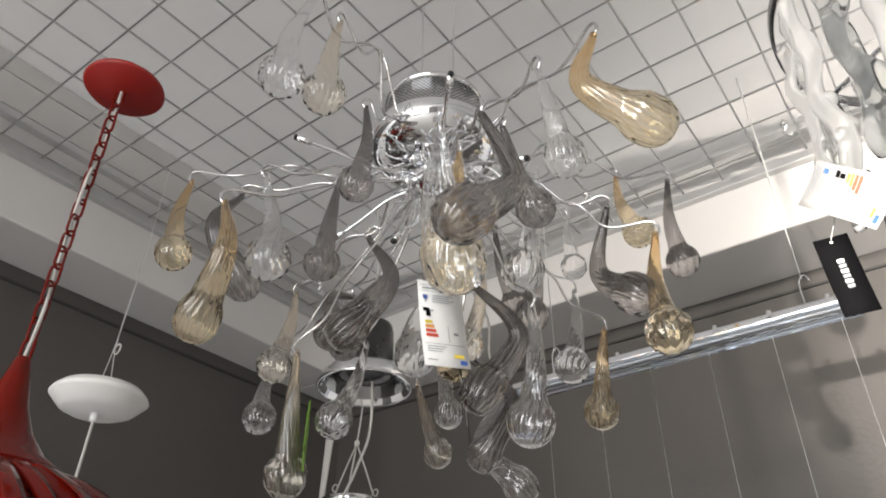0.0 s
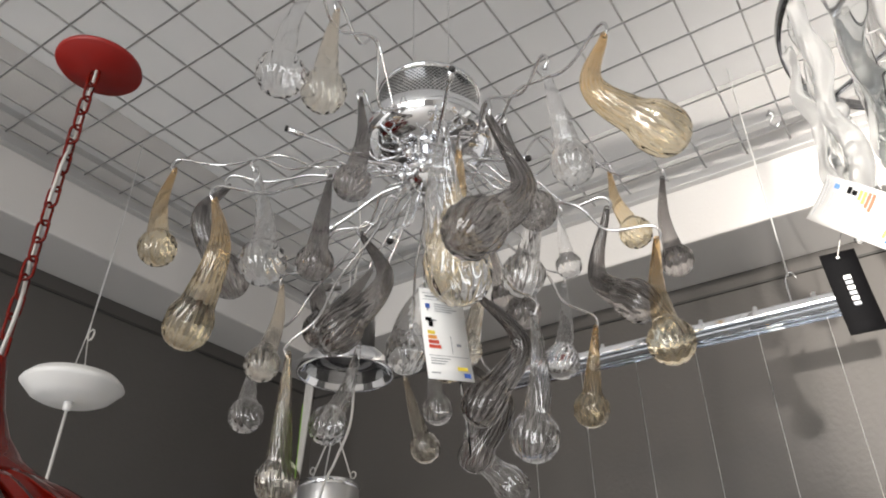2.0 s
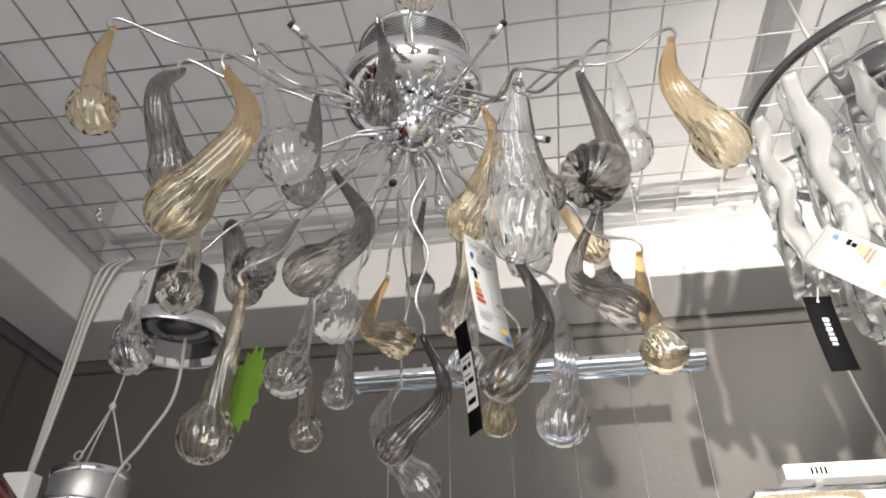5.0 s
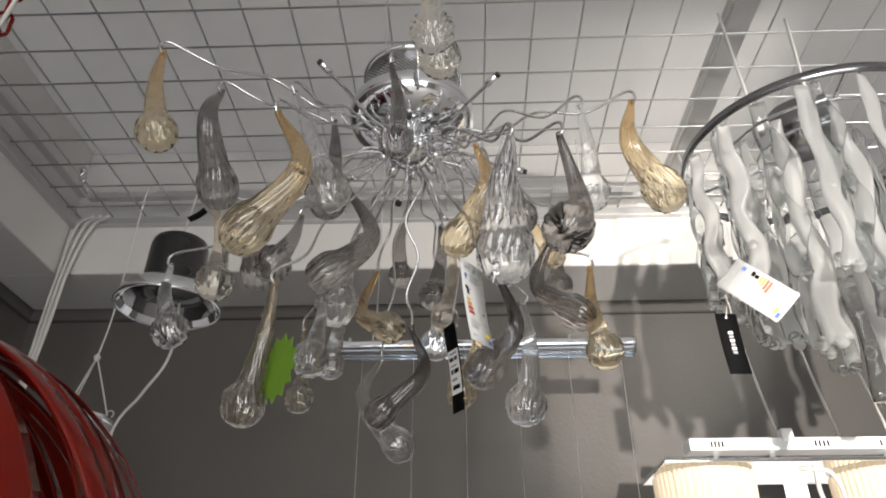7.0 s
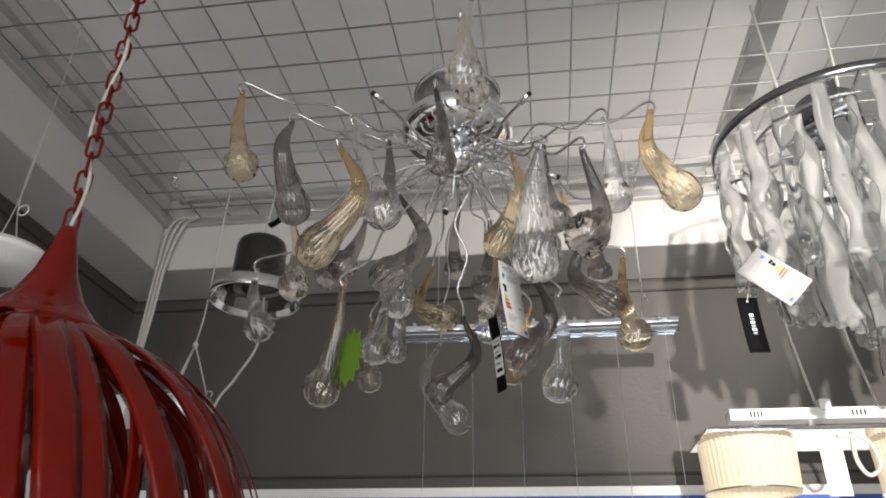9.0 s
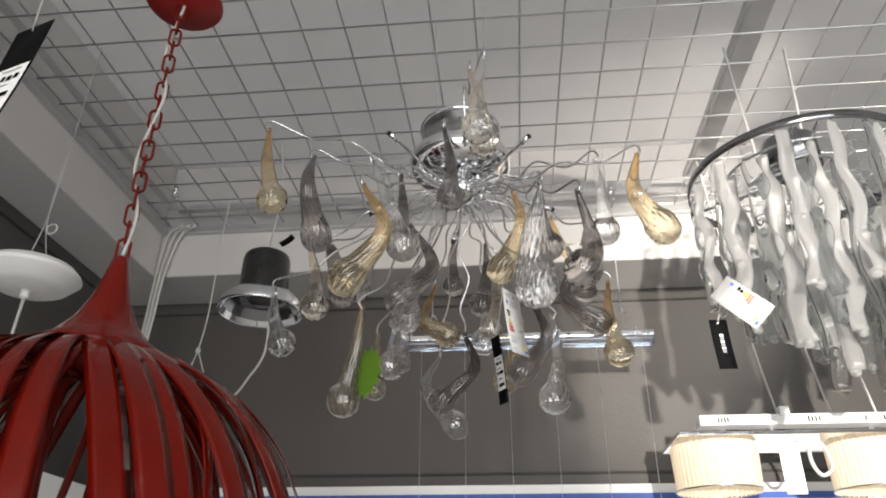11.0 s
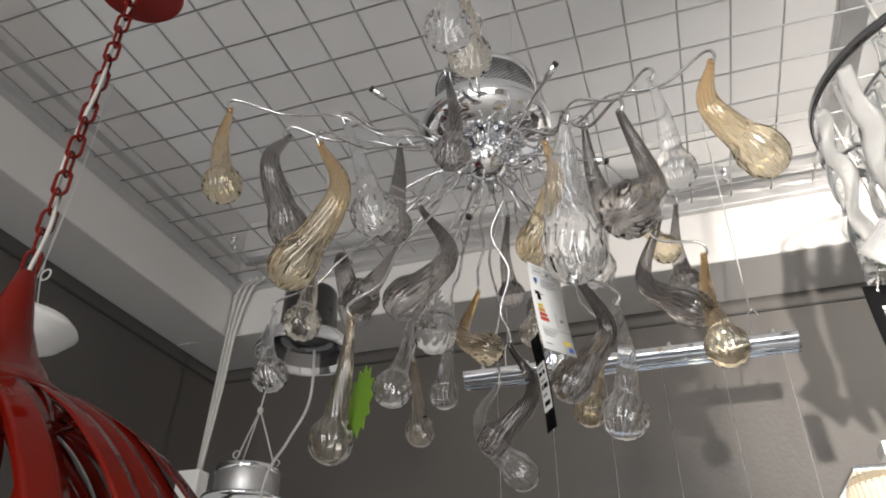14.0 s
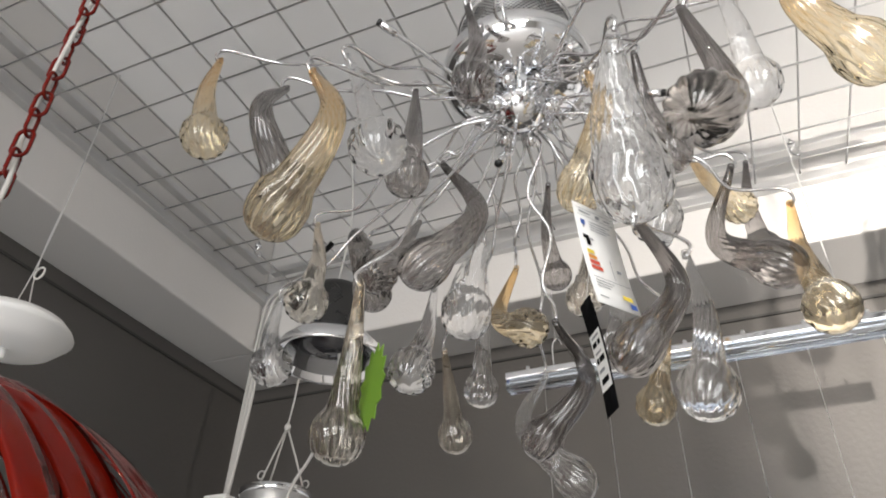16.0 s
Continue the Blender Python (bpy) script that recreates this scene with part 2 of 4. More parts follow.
structure("floor", box((WALL_X - 0.2, SOUTH_Y - 0.2, -0.1), (EAST_X + 0.2, WALL_Y + 0.2, 0)), floor_mat, "grey tiled shop floor", "floor")
structure("ceiling", box((WALL_X - 0.2, SOUTH_Y - 0.2, TOP_Z), (EAST_X + 0.2, WALL_Y + 0.2, TOP_Z + 0.1)), paint_grey, "pale grey painted ceiling above the wire mesh", "ceiling")
structure("wall_west", box((WALL_X - 0.2, SOUTH_Y - 0.2, 0), (WALL_X, WALL_Y, TOP_Z)), wall_dark, "dark grey painted wall", "wall")
wall_north = structure("wall_north", box((WALL_X - 0.2, WALL_Y, 0), (EAST_X + 0.2, WALL_Y + 0.2, TOP_Z)), wall_dark, "dark grey painted back wall with a panel joint", "wall")
structure("wall_east", box((EAST_X, SOUTH_Y - 0.2, 0), (EAST_X + 0.2, WALL_Y, TOP_Z)), paint_white, "white painted wall", "wall")
# the wall with the shop window, in four pieces round the opening
bm = bmesh.new()
for lo, hi in (((WALL_X, SOUTH_Y - 0.2, 0), (-1.3, SOUTH_Y, TOP_Z)), ((1.7, SOUTH_Y - 0.2, 0), (EAST_X, SOUTH_Y, TOP_Z)), ((-1.3, SOUTH_Y - 0.2, 0), (1.7, SOUTH_Y, 0.3)), ((-1.3, SOUTH_Y - 0.2, 2.75), (1.7, SOUTH_Y, TOP_Z)), ((-0.38, SOUTH_Y - 0.2, 0.3), (-0.30, SOUTH_Y + 0.12, 2.75)), ((0.62, SOUTH_Y - 0.2, 0.3), (0.70, SOUTH_Y + 0.12, 2.75)), ((-1.3, SOUTH_Y - 0.2, 1.86), (1.7, SOUTH_Y + 0.11, 1.94))):
    box_into(bm, lo, hi)
structure("wall_south", bm, paint_white, "white wall with a wide shop window", "wall")

# boxed bulkhead along both walls: one L-shaped run with softly rounded lower edge
bm = bmesh.new()
box_into(bm, (WALL_X, SOUTH_Y, SOFFIT_Z), (FACE_X, FACE_Y, TOP_Z), 0.006)
structure("bulkhead_west", bm, paint_white, "white plasterboard bulkhead along the wall", "bulkhead", True).data.shade_flat()
bm = bmesh.new()
box_into(bm, (WALL_X, FACE_Y, SOFFIT_Z), (EAST_X, WALL_Y, TOP_Z), 0.006)
structure("bulkhead_north", bm, paint_white, "white plasterboard bulkhead along the back wall", "bulkhead", True).data.shade_flat()

# joint in the dark back wall and the pale display ledge below it
structure("wall_joint", box((WALL_X, WALL_Y - 0.004, 2.072), (EAST_X, WALL_Y, 2.080)), wall_line, "dark horizontal panel joint", "trim")
structure("wall_joint_top", box((WALL_X, WALL_Y - 0.006, 2.640), (EAST_X, WALL_Y, 2.646)), wall_line, "thin dark panel joint below the bulkhead", "trim")
structure("wall_joint_west", box((WALL_X, SOUTH_Y, 2.640), (WALL_X + 0.006, WALL_Y - 0.006, 2.646)), wall_line, "thin dark panel joint below the bulkhead", "trim")
structure("display_ledge", box((WALL_X + 0.1, WALL_Y - 0.05, 1.55), (EAST_X, WALL_Y, 2.035), 0.004), ledge_paint, "white display panel with a blue edge", "panel")
structure("display_ledge_west", box((WALL_X, SOUTH_Y, 1.55), (WALL_X + 0.05, WALL_Y - 0.06, 2.035), 0.004), ledge_paint, "white display panel along the side wall", "panel")
structure("display_edge", box((WALL_X + 0.1, WALL_Y - 0.054, 1.99), (EAST_X, WALL_Y - 0.05, 2.008)), ink_blue, "blue strip along the display panel", "trim")

# welded wire mesh, ten centimetres a square, in an aluminium angle frame
X0, X1, Y0, Y1 = FACE_X, 3.1, SOUTH_Y + 0.02, FACE_Y
wire_mesh = thing("ceiling_mesh", (0, 0, MESH_Z), "grey welded wire mesh ceiling in aluminium frames", "wire mesh")
wire_mesh["kind"] = "structure"
bm = bmesh.new()
x = -0.445 - 1.1
while x < X1:
    sweep([Vector((x, Y0, MESH_Z + 0.002)), Vector((x, Y1, MESH_Z + 0.002))], 0.0022, 8, bm)
    x += 0.1
part("long_wires", bm, wire_steel, wire_mesh)["kind"] = "stuff"
bm = bmesh.new()
y = 0.685 - 4.1
while y < Y1:
    sweep([Vector((X0, y, MESH_Z - 0.0024)), Vector((X1, y, MESH_Z - 0.0024))], 0.0022, 8, bm)
    y += 0.1
part("cross_wires", bm, wire_steel, wire_mesh)["kind"] = "stuff"
for lo, hi in (((X0, Y0, MESH_Z - 0.03), (X0 + 0.022, Y1, MESH_Z - 0.006)), ((X0 + 0.022, Y1 - 0.022, MESH_Z - 0.03), (X1, Y1, MESH_Z - 0.006)), ((X0 + 0.06, Y0, MESH_Z + 0.012), (X0 + 0.085, Y1 - 0.1, MESH_Z + 0.03)), ((X0 + 0.085, Y1 - 0.1, MESH_Z + 0.012), (X1, Y1 - 0.075, MESH_Z + 0.03)), ((0.165, Y0, MESH_Z + 0.006), (0.215, Y1 - 0.12, MESH_Z + 0.05))):
    part("frame_rail", box(lo, hi, 0.002), alu, wire_mesh, "grey aluminium rail", False)


# ---------------------------------------------------------------- the glass-drop chandelier
CX, CY = -0.478, 0.655
chandelier = thing("chandelier", (CX, CY, 2.56), "chrome chandelier with amber, smoked and clear blown glass drops", "chandelier")
part("canopy", lathe([(0.0, 0.062), (0.070, 0.062), (0.076, 0.060), (0.076, 0.012), (0.0755, 0.0)], 64, (CX, CY, 2.468)), perf, chandelier, "perforated chrome ceiling canopy")
part("canopy_rim", lathe([(0.0765, 0.0), (0.0795, 0.002), (0.0795, 0.006), (0.0765, 0.008)], 64, (CX, CY, 2.529)), chrome, chandelier)
part("bowl", lathe([(0.0775, 0.0), (0.092, -0.003), (0.097, -0.010), (0.0985, -0.020), (0.096, -0.032), (0.088, -0.042), (0.072, -0.050), (0.045, -0.055), (0.02, -0.056), (0.0, -0.056)], 64, (CX, CY, 2.472)), chrome, chandelier, "mirror-polished chrome bowl")
part("hub", lathe([(0.012, 0.0), (0.020, -0.008), (0.024, -0.020), (0.034, -0.028), (0.036, -0.040), (0.028, -0.054), (0.016, -0.062), (0.0, -0.065)], 32, (CX, CY, 2.425)), chrome, chandelier, "chrome hub with sockets")
for k in range(14):
    w, tilt = 2 * math.pi * k / 14 + 0.2, (0.5 if k % 2 else -0.15)
    out = Vector((math.cos(w), math.sin(w), -tilt)).normalized()
    base = Vector((CX, CY, 2.392)) + out * 0.030
    part("socket", sweep([base, base + out * 0.008, base + out * 0.009, base + out * 0.022], [0.006, 0.006, 0.0075, 0.0075], 12), chrome, chandelier)

HUB = Vector((CX, CY, 2.392))
rng = random.Random(7)
SIDES = 112


def arm_to(tip, radius=0.0020):
    """A wavy chrome arm from the hub to a glass drop's eye."""
    tip = Vector(tip)
    out = tip - HUB
    flat = Vector((out.x, out.y, 0))
    reach = max(flat.length, 0.05)
    side = Vector((-flat.y, flat.x, 0)).normalized()
    d = flat.normalized()
    rise = max(0.0, out.z) + 0.02 + 0.03 * rng.random()
    sway = 0.018 * rng.uniform(-1, 1)
    low = out.z < -0.12
    pts = [HUB + d * 0.028 + Vector((0, 0, -0.01 if low else 0.0))]
    if low:
        pts += [HUB + d * reach * 0.30 + side * sway + Vector((0, 0, out.z * 0.18)), HUB + d * reach * 0.45 - side * sway * 0.5 + Vector((0, 0, out.z * 0.40)), HUB + d * reach * 0.68 + side * sway * 0.6 + Vector((0, 0, out.z * 0.60)), HUB + d * reach * 0.80 - side * sway * 0.4 + Vector((0, 0, out.z * 0.82)), tip + Vector((0, 0, 0.022)) - d * 0.004]
    else:
        pts += [HUB + d * reach * 0.25 + side * sway * 0.7 + Vector((0, 0, out.z * 0.2 + rise * 0.5)), HUB + d * reach * 0.42 - side * sway * 0.6 + Vector((0, 0, out.z * 0.4 + 0.002)), HUB + d * reach * 0.60 + side * sway * 0.6 + Vector((0, 0, out.z * 0.62 + rise * 0.6)), HUB + d * reach * 0.80 - side * sway * 0.5 + Vector((0, 0, out.z * 0.85 + 0.004)), tip + Vector((0, 0, 0.020)) - d * 0.006]
    pts += [tip + Vector((0, 0, 0.008)) + d * 0.006, tip + Vector((0, 0, -0.004))]
    part("arm", sweep(spline(pts, 7), radius, 8), chrome_soft, chandelier)


def glass_drop(glass, tip, bulb, radius, mid=None):
    """A blown drop: a thin curved tail that swells into a round, ribbed bulb."""
    tip, bulb = Vector(tip), Vector(bulb)
    axis = bulb - tip
    curved = mid is not None
    if mid is None:
        bend = Vector((rng.uniform(-1, 1), rng.uniform(-1, 1), 0)).normalized() * 0.008
        mid = tip + axis * 0.5 + bend
    else:
        line = tip + axis * 0.5
        off = Vector(mid) - line
        off -= axis * off.dot(axis) / axis.length_squared
        mid = line + off.normalized() * min(off.length * 1.6, 0.05) if off.length > 1e-4 else line
    path = spline([tip, mid, bulb], 16)
    last = (path[-1] - path[-2]).normalized()
    body = len(path)
    path += [bulb + last * radius * math.sin(a) for a in (0.3, 0.6, 0.85, 1.1, 1.3, 1.45, 1.54)]
    radii = []
    power, fat = (1.1, 0.68) if curved else (1.1, 0.50)
    if radius > 0.03:
        power, fat = 0.9, 0.82
    for n in range(body):
        s = n / (body - 1)
        taper = 0.16 + fat * s ** power
        ball = math.sqrt(max(0.0, 1 - ((1 - s) * axis.length / radius) ** 2))
        radii.append(radius * min(1.0, (taper ** 4 + ball ** 4) ** 0.25))
    radii += [radius * math.cos(a) for a in (0.3, 0.6, 0.85, 1.1, 1.3, 1.45, 1.54)]
    twist = rng.uniform(1.4, 2.6) * rng.choice((-1, 1))
    bm = bmesh.new()
    rows, blown_at, rib_at = [], [], []
    for n, p, a, b in frames_along(path):
        run = n / len(path)
        ribs = 0.032 * min(1, run * 4)
        row = []
        for k in range(SIDES):
            w = 2 * math.pi * k / SIDES
            wave = math.cos(16 * (w + twist * run))
            q = radii[n] * (1 + ribs * wave)
            row.append(bm.verts.new(p + q * (math.cos(w) * a + math.sin(w) * b)))
            blown_at.append(min(1, n / (body - 5)))
            rib_at.append((0.5 + 0.5 * wave) ** 4)
        rows.append(row)
    for x, y in zip(rows, rows[1:]):
        for k in range(SIDES):
            j = (k + 1) % SIDES
            bm.faces.new((x[k], x[j], y[j], y[k]))
    bm.faces.new(rows[0][::-1])
    bm.faces.new(rows[-1])
    label = {"amber_glass": "amber fluted glass drop", "pale_amber_glass": "pale champagne glass drop", "smoke_glass": "smoky grey fluted glass drop", "clear_glass": "clear fluted glass drop"}[glass.name]
    drop = part("glass_drop", bm, glass, chandelier, label)
    blown = drop.data.attributes.new("blown", "FLOAT", "POINT")
    blown.data.foreach_set("value", blown_at)
    drop.data.attributes.new("rib", "FLOAT", "POINT").data.foreach_set("value", rib_at)
    eye = [tip + Vector((0.0032 * math.cos(a), 0, 0.0015 + 0.0032 * math.sin(a))) for a in [2 * math.pi * k / 12 for k in range(12)]]
    part("eye", sweep(eye, 0.0011, 6, closed=True), glass, drop)
    arm_to(tip)


glass_drop(amber, (-0.792, 0.460, 2.409), (-0.764, 0.444, 2.258), 0.0244)
glass_drop(smoke, (-0.723, 0.506, 2.379), (-0.710, 0.525, 2.230), 0.0254, (-0.712, 0.447, 2.257))
glass_drop(amber, (-0.608, 0.406, 2.251), (-0.630, 0.417, 2.098), 0.0253, (-0.588, 0.402, 2.165))
glass_drop(clear, (-0.607, 0.456, 2.328), (-0.550, 0.440, 2.164), 0.0259)
glass_drop(smoke, (-0.578, 0.561, 2.369), (-0.573, 0.542, 2.220), 0.0234)
glass_drop(smoke, (-0.497, 0.522, 2.440), (-0.483, 0.502, 2.283), 0.0229)
glass_drop(smoke, (-0.568, 0.622, 2.303), (-0.581, 0.604, 2.148), 0.0259, (-0.542, 0.622, 2.226))
glass_drop(smoke, (-0.758, 0.791, 2.350), (-0.712, 0.734, 2.219), 0.0243, (-0.696, 0.618, 2.213))
glass_drop(smoke, (-0.662, 0.759, 2.339), (-0.671, 0.665, 2.200), 0.0265)
glass_drop(pale, (-0.771, 0.673, 2.305), (-0.730, 0.616, 2.145), 0.0247)
glass_drop(clear, (-0.838, 0.711, 2.225), (-0.793, 0.655, 2.094), 0.0241)
glass_drop(pale, (-0.636, 0.575, 2.123), (-0.665, 0.607, 1.975), 0.0264)
glass_drop(clear, (-0.589, 0.655, 2.152), (-0.590, 0.607, 2.031), 0.0226)
glass_drop(pale, (-0.663, 0.858, 2.187), (-0.680, 0.941, 2.095), 0.0239)
glass_drop(clear, (-0.586, 0.819, 2.260), (-0.622, 0.891, 2.134), 0.0230)
glass_drop(clear, (-0.573, 0.784, 2.297), (-0.597, 0.771, 2.182), 0.0313)
glass_drop(amber, (-0.541, 0.815, 2.267), (-0.510, 0.750, 2.136), 0.0231, (-0.558, 0.812, 2.234))
glass_drop(smoke, (-0.495, 0.848, 2.425), (-0.515, 0.937, 2.323), 0.0228)
glass_drop(amber, (-0.380, 0.582, 2.338), (-0.407, 0.598, 2.192), 0.0231, (-0.381, 0.571, 2.243))
glass_drop(clear, (-0.340, 0.487, 2.279), (-0.350, 0.528, 2.127), 0.0341)
glass_drop(smoke, (-0.280, 0.480, 2.270), (-0.287, 0.449, 2.116), 0.0280, (-0.267, 0.495, 2.211))
glass_drop(smoke, (-0.330, 0.610, 2.379), (-0.317, 0.661, 2.268), 0.0253)
glass_drop(clear, (-0.334, 0.683, 2.335), (-0.344, 0.663, 2.185), 0.0264)
glass_drop(clear, (-0.238, 0.543, 2.371), (-0.229, 0.570, 2.244), 0.0237)
glass_drop(amber, (-0.165, 0.545, 2.379), (-0.130, 0.579, 2.249), 0.0272, (-0.175, 0.535, 2.290))
glass_drop(smoke, (-0.255, 0.742, 2.293), (-0.233, 0.743, 2.151), 0.0256, (-0.282, 0.761, 2.236))
glass_drop(smoke, (-0.219, 0.927, 2.442), (-0.227, 0.949, 2.305), 0.0243)
glass_drop(amber, (-0.205, 0.763, 2.239), (-0.203, 0.737, 2.090), 0.0263)
glass_drop(amber, (-0.294, 0.905, 2.470), (-0.250, 0.840, 2.306), 0.0225)
glass_drop(clear, (-0.323, 0.640, 2.121), (-0.328, 0.630, 1.978), 0.0250)
glass_drop(amber, (-0.368, 0.951, 2.233), (-0.408, 0.996, 2.122), 0.0267)
glass_drop(smoke, (-0.360, 0.570, 2.130), (-0.380, 0.615, 2.017), 0.0225, (-0.346, 0.611, 2.088))
glass_drop(pale, (-0.417, 0.684, 2.258), (-0.427, 0.664, 2.108), 0.0186)
glass_drop(smoke, (-0.478, 0.746, 2.135), (-0.533, 0.852, 2.040), 0.0237, (-0.474, 0.811, 2.101))
glass_drop(clear, (-0.543, 0.938, 2.164), (-0.505, 0.909, 2.005), 0.0245, (-0.549, 0.897, 2.051))
glass_drop(pale, (-0.444, 0.410, 2.471), (-0.423, 0.381, 2.304), 0.0241)
glass_drop(clear, (-0.419, 0.346, 2.437), (-0.429, 0.326, 2.287), 0.0238)
glass_drop(clear, (-0.365, 0.848, 2.385), (-0.354, 0.837, 2.285), 0.0187)
glass_drop(clear, (-0.443, 1.024, 2.364), (-0.453, 1.004, 2.214), 0.0287)
glass_drop(smoke, (-0.441, 0.893, 2.400), (-0.451, 0.873, 2.250), 0.0266)


def open_arm(end, lift):
    """A thicker arm whose end is an empty black socket."""
    end = Vector(end)
    d = (end - HUB)
    pts = [HUB + d.normalized() * 0.03, HUB + d * 0.45 + Vector((0, 0, lift)), HUB + d * 0.75 + Vector((0, 0, lift * 0.3)), end]
    path = spline(pts, 8)
    arm = part("socket_arm", sweep(path, 0.0028, 8), chrome, chandelier, "chrome arm with an empty socket")
    way = (path[-1] - path[-2]).normalized()
    part("socket_tube", sweep([end - way * 0.022, end - way * 0.020, end], [0.003, 0.0048, 0.0048], 16), chrome, arm)
    part("socket_cap", sweep([end, end + way * 0.004], [0.0044, 0.0040], 16), black, arm, "black socket opening")


open_arm((-0.486, 0.584, 2.245), -0.03)
open_arm((-0.586, 0.481, 2.403), -0.012)
open_arm((-0.350, 0.521, 2.411), -0.012)
open_arm((-0.310, 0.631, 2.328), 0.012)
open_arm((-0.640, 0.620, 2.330), 0.012)
for dx, dy in ((-0.05, 0.03), (0.05, -0.02)):
    part("hanging_wire", sweep([Vector((CX + dx, CY + dy, 2.53)), Vector((CX + dx * 1.1, CY + dy, 2.868))], 0.0009, 6), nylon, chandelier, "thin clear hanging string")


# ---------------------------------------------------------------- added track lights behind the camera, unseen, for fill and glints
track = thing("fill_light_track", (0.2, -1.8, 2.80), "added white ceiling track with unseen fill spotlights", "track light")
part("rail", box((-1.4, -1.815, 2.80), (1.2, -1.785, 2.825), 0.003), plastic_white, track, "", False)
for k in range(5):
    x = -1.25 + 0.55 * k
    head = part("head", lathe([(0.0, 0.0), (0.030, -0.002), (0.034, -0.012), (0.034, -0.10), (0.031, -0.10), (0.029, -0.07), (0.0, -0.065)], 24, (x, -1.8, 2.775)), plastic_white, track, "white head of an added spotlight")
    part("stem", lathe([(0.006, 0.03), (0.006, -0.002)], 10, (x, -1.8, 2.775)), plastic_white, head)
    # added point light: brightens the ceiling and puts glints in the glass
    lamp("track_fill", "POINT", pose(x, -1.8, 2.665), 13.0, (1.0, 0.87, 0.72), 0.03)


# ---------------------------------------------------------------- tags
def card(name, corner, right, down, w, h, label, category, face, bars, back=None, thick=0.0005):
    """A thin card from its upper left corner, with printed bars (x, y, w, h, ink) in shares of its size."""
    right, down = Vector(right).normalized(), Vector(down)
    down = (down - right * down.dot(right)).normalized()
    out = right.cross(down)
    m = Matrix((right, down, out)).transposed().to_4x4()
    m.translation = Vector(corner)
    tag = thing(name, corner, label, category)
    bm = bmesh.new()
    cuts = 6
    rows = []
    for side in (0, 1):
        grid = [[bm.verts.new((w * i / 2, h * j / cuts, side * thick + 0.0022 * math.sin(math.pi * j / cuts))) for i in range(3)] for j in range(cuts + 1)]
        rows.append(grid)
        for j in range(cuts):
            for i in range(2):
                q = (grid[j][i], grid[j][i + 1], grid[j + 1][i + 1], grid[j + 1][i])
                bm.faces.new(q if side else q[::-1])
    a, b = rows
    rim = [(0, i) for i in range(2)] + [(j, 2) for j in range(cuts)] + [(cuts, i) for i in (2, 1)] + [(j, 0) for j in range(cuts, 0, -1)]
    for (j, i), (q, p) in zip(rim, rim[1:] + rim[:1]):
        bm.faces.new((a[j][i], a[q][p], b[q][p], b[j][i]))
    bmesh.ops.recalc_face_normals(bm, faces=bm.faces)
    bmesh.ops.transform(bm, matrix=m, verts=bm.verts)
    part("card", bm, face, tag)
    for x, y, bw, bh, material in bars:
        bm = bmesh.new()
        for front in (-1,):
            steps = 3
            vs = []
            for j in range(steps + 1):
                yy = y + bh * j / steps
                zz = 0.0022 * math.sin(math.pi * min(max(yy, 0), 1)) - (0.0006 if bw > 0.86 and bh > 0.3 else 0.0010)
                vs.append([bm.verts.new((w * xx, h * yy, zz)) for xx in (x, x + bw)])
            for p, q in zip(vs, vs[1:]):
                bm.faces.new((p[0], p[1], q[1], q[0]))
        bmesh.ops.transform(bm, matrix=m, verts=bm.verts)
        part("print", bm, material, tag)
    return tag


def energy_bars():
    bars = [(0.06, 0.055, 0.88, 0.005, ink), (0.10, 0.085, 0.28, 0.014, ink), (0.50, 0.075, 0.10, 0.035, ink), (0.70, 0.09, 0.16, 0.012, ink), (0.06, 0.125, 0.88, 0.005, ink)]
    bars += [(0.10, 0.175, 0.10, 0.05, ink_blue), (0.13, 0.225, 0.03, 0.03, ink)]
    bars += [(0.30, 0.17 + 0.026 * n, 0.5 - 0.1 * (n % 2), 0.008, ink) for n in range(4)]
    bars += [(0.08, 0.33, 0.14, 0.04, ink_black), (0.14, 0.37, 0.10, 0.06, ink_black), (0.20, 0.35, 0.12, 0.014, ink)]
    for n, c in enumerate((ink_yellow, ink_orange, ink_red, ink_red)):
        bars.append((0.10, 0.475 + 0.052 * n, 0.16 + 0.035 * n, 0.038, c))
    bars += [(0.60, 0.52, 0.012, 0.2, ink), (0.72, 0.60, 0.10, 0.03, ink), (0.06, 0.745, 0.88, 0.005, ink)]
    bars += [(0.10, 0.775 + 0.028 * n, 0.42 - 0.06 * n, 0.008, ink) for n in range(3)]
    bars += [(0.66, 0.855, 0.22, 0.04, ink_yellow), (0.78, 0.92, 0.15, 0.05, ink_blue), (0.08, 0.93, 0.2, 0.01, ink)]
    return bars


card("energy_label", (-0.404, 0.532, 2.130), (0.026, 0.044, 0.004), (0.018, 0.014, -0.104), 0.052, 0.105, "white card energy label with coloured bars", "label", paper, energy_bars())
wire("label_string", [(-0.388, 0.556, 2.131), (-0.365, 0.575, 2.16), (-0.352, 0.59, 2.21)], 0.0006, cable_white, label="thin white string holding the energy label", category="string")
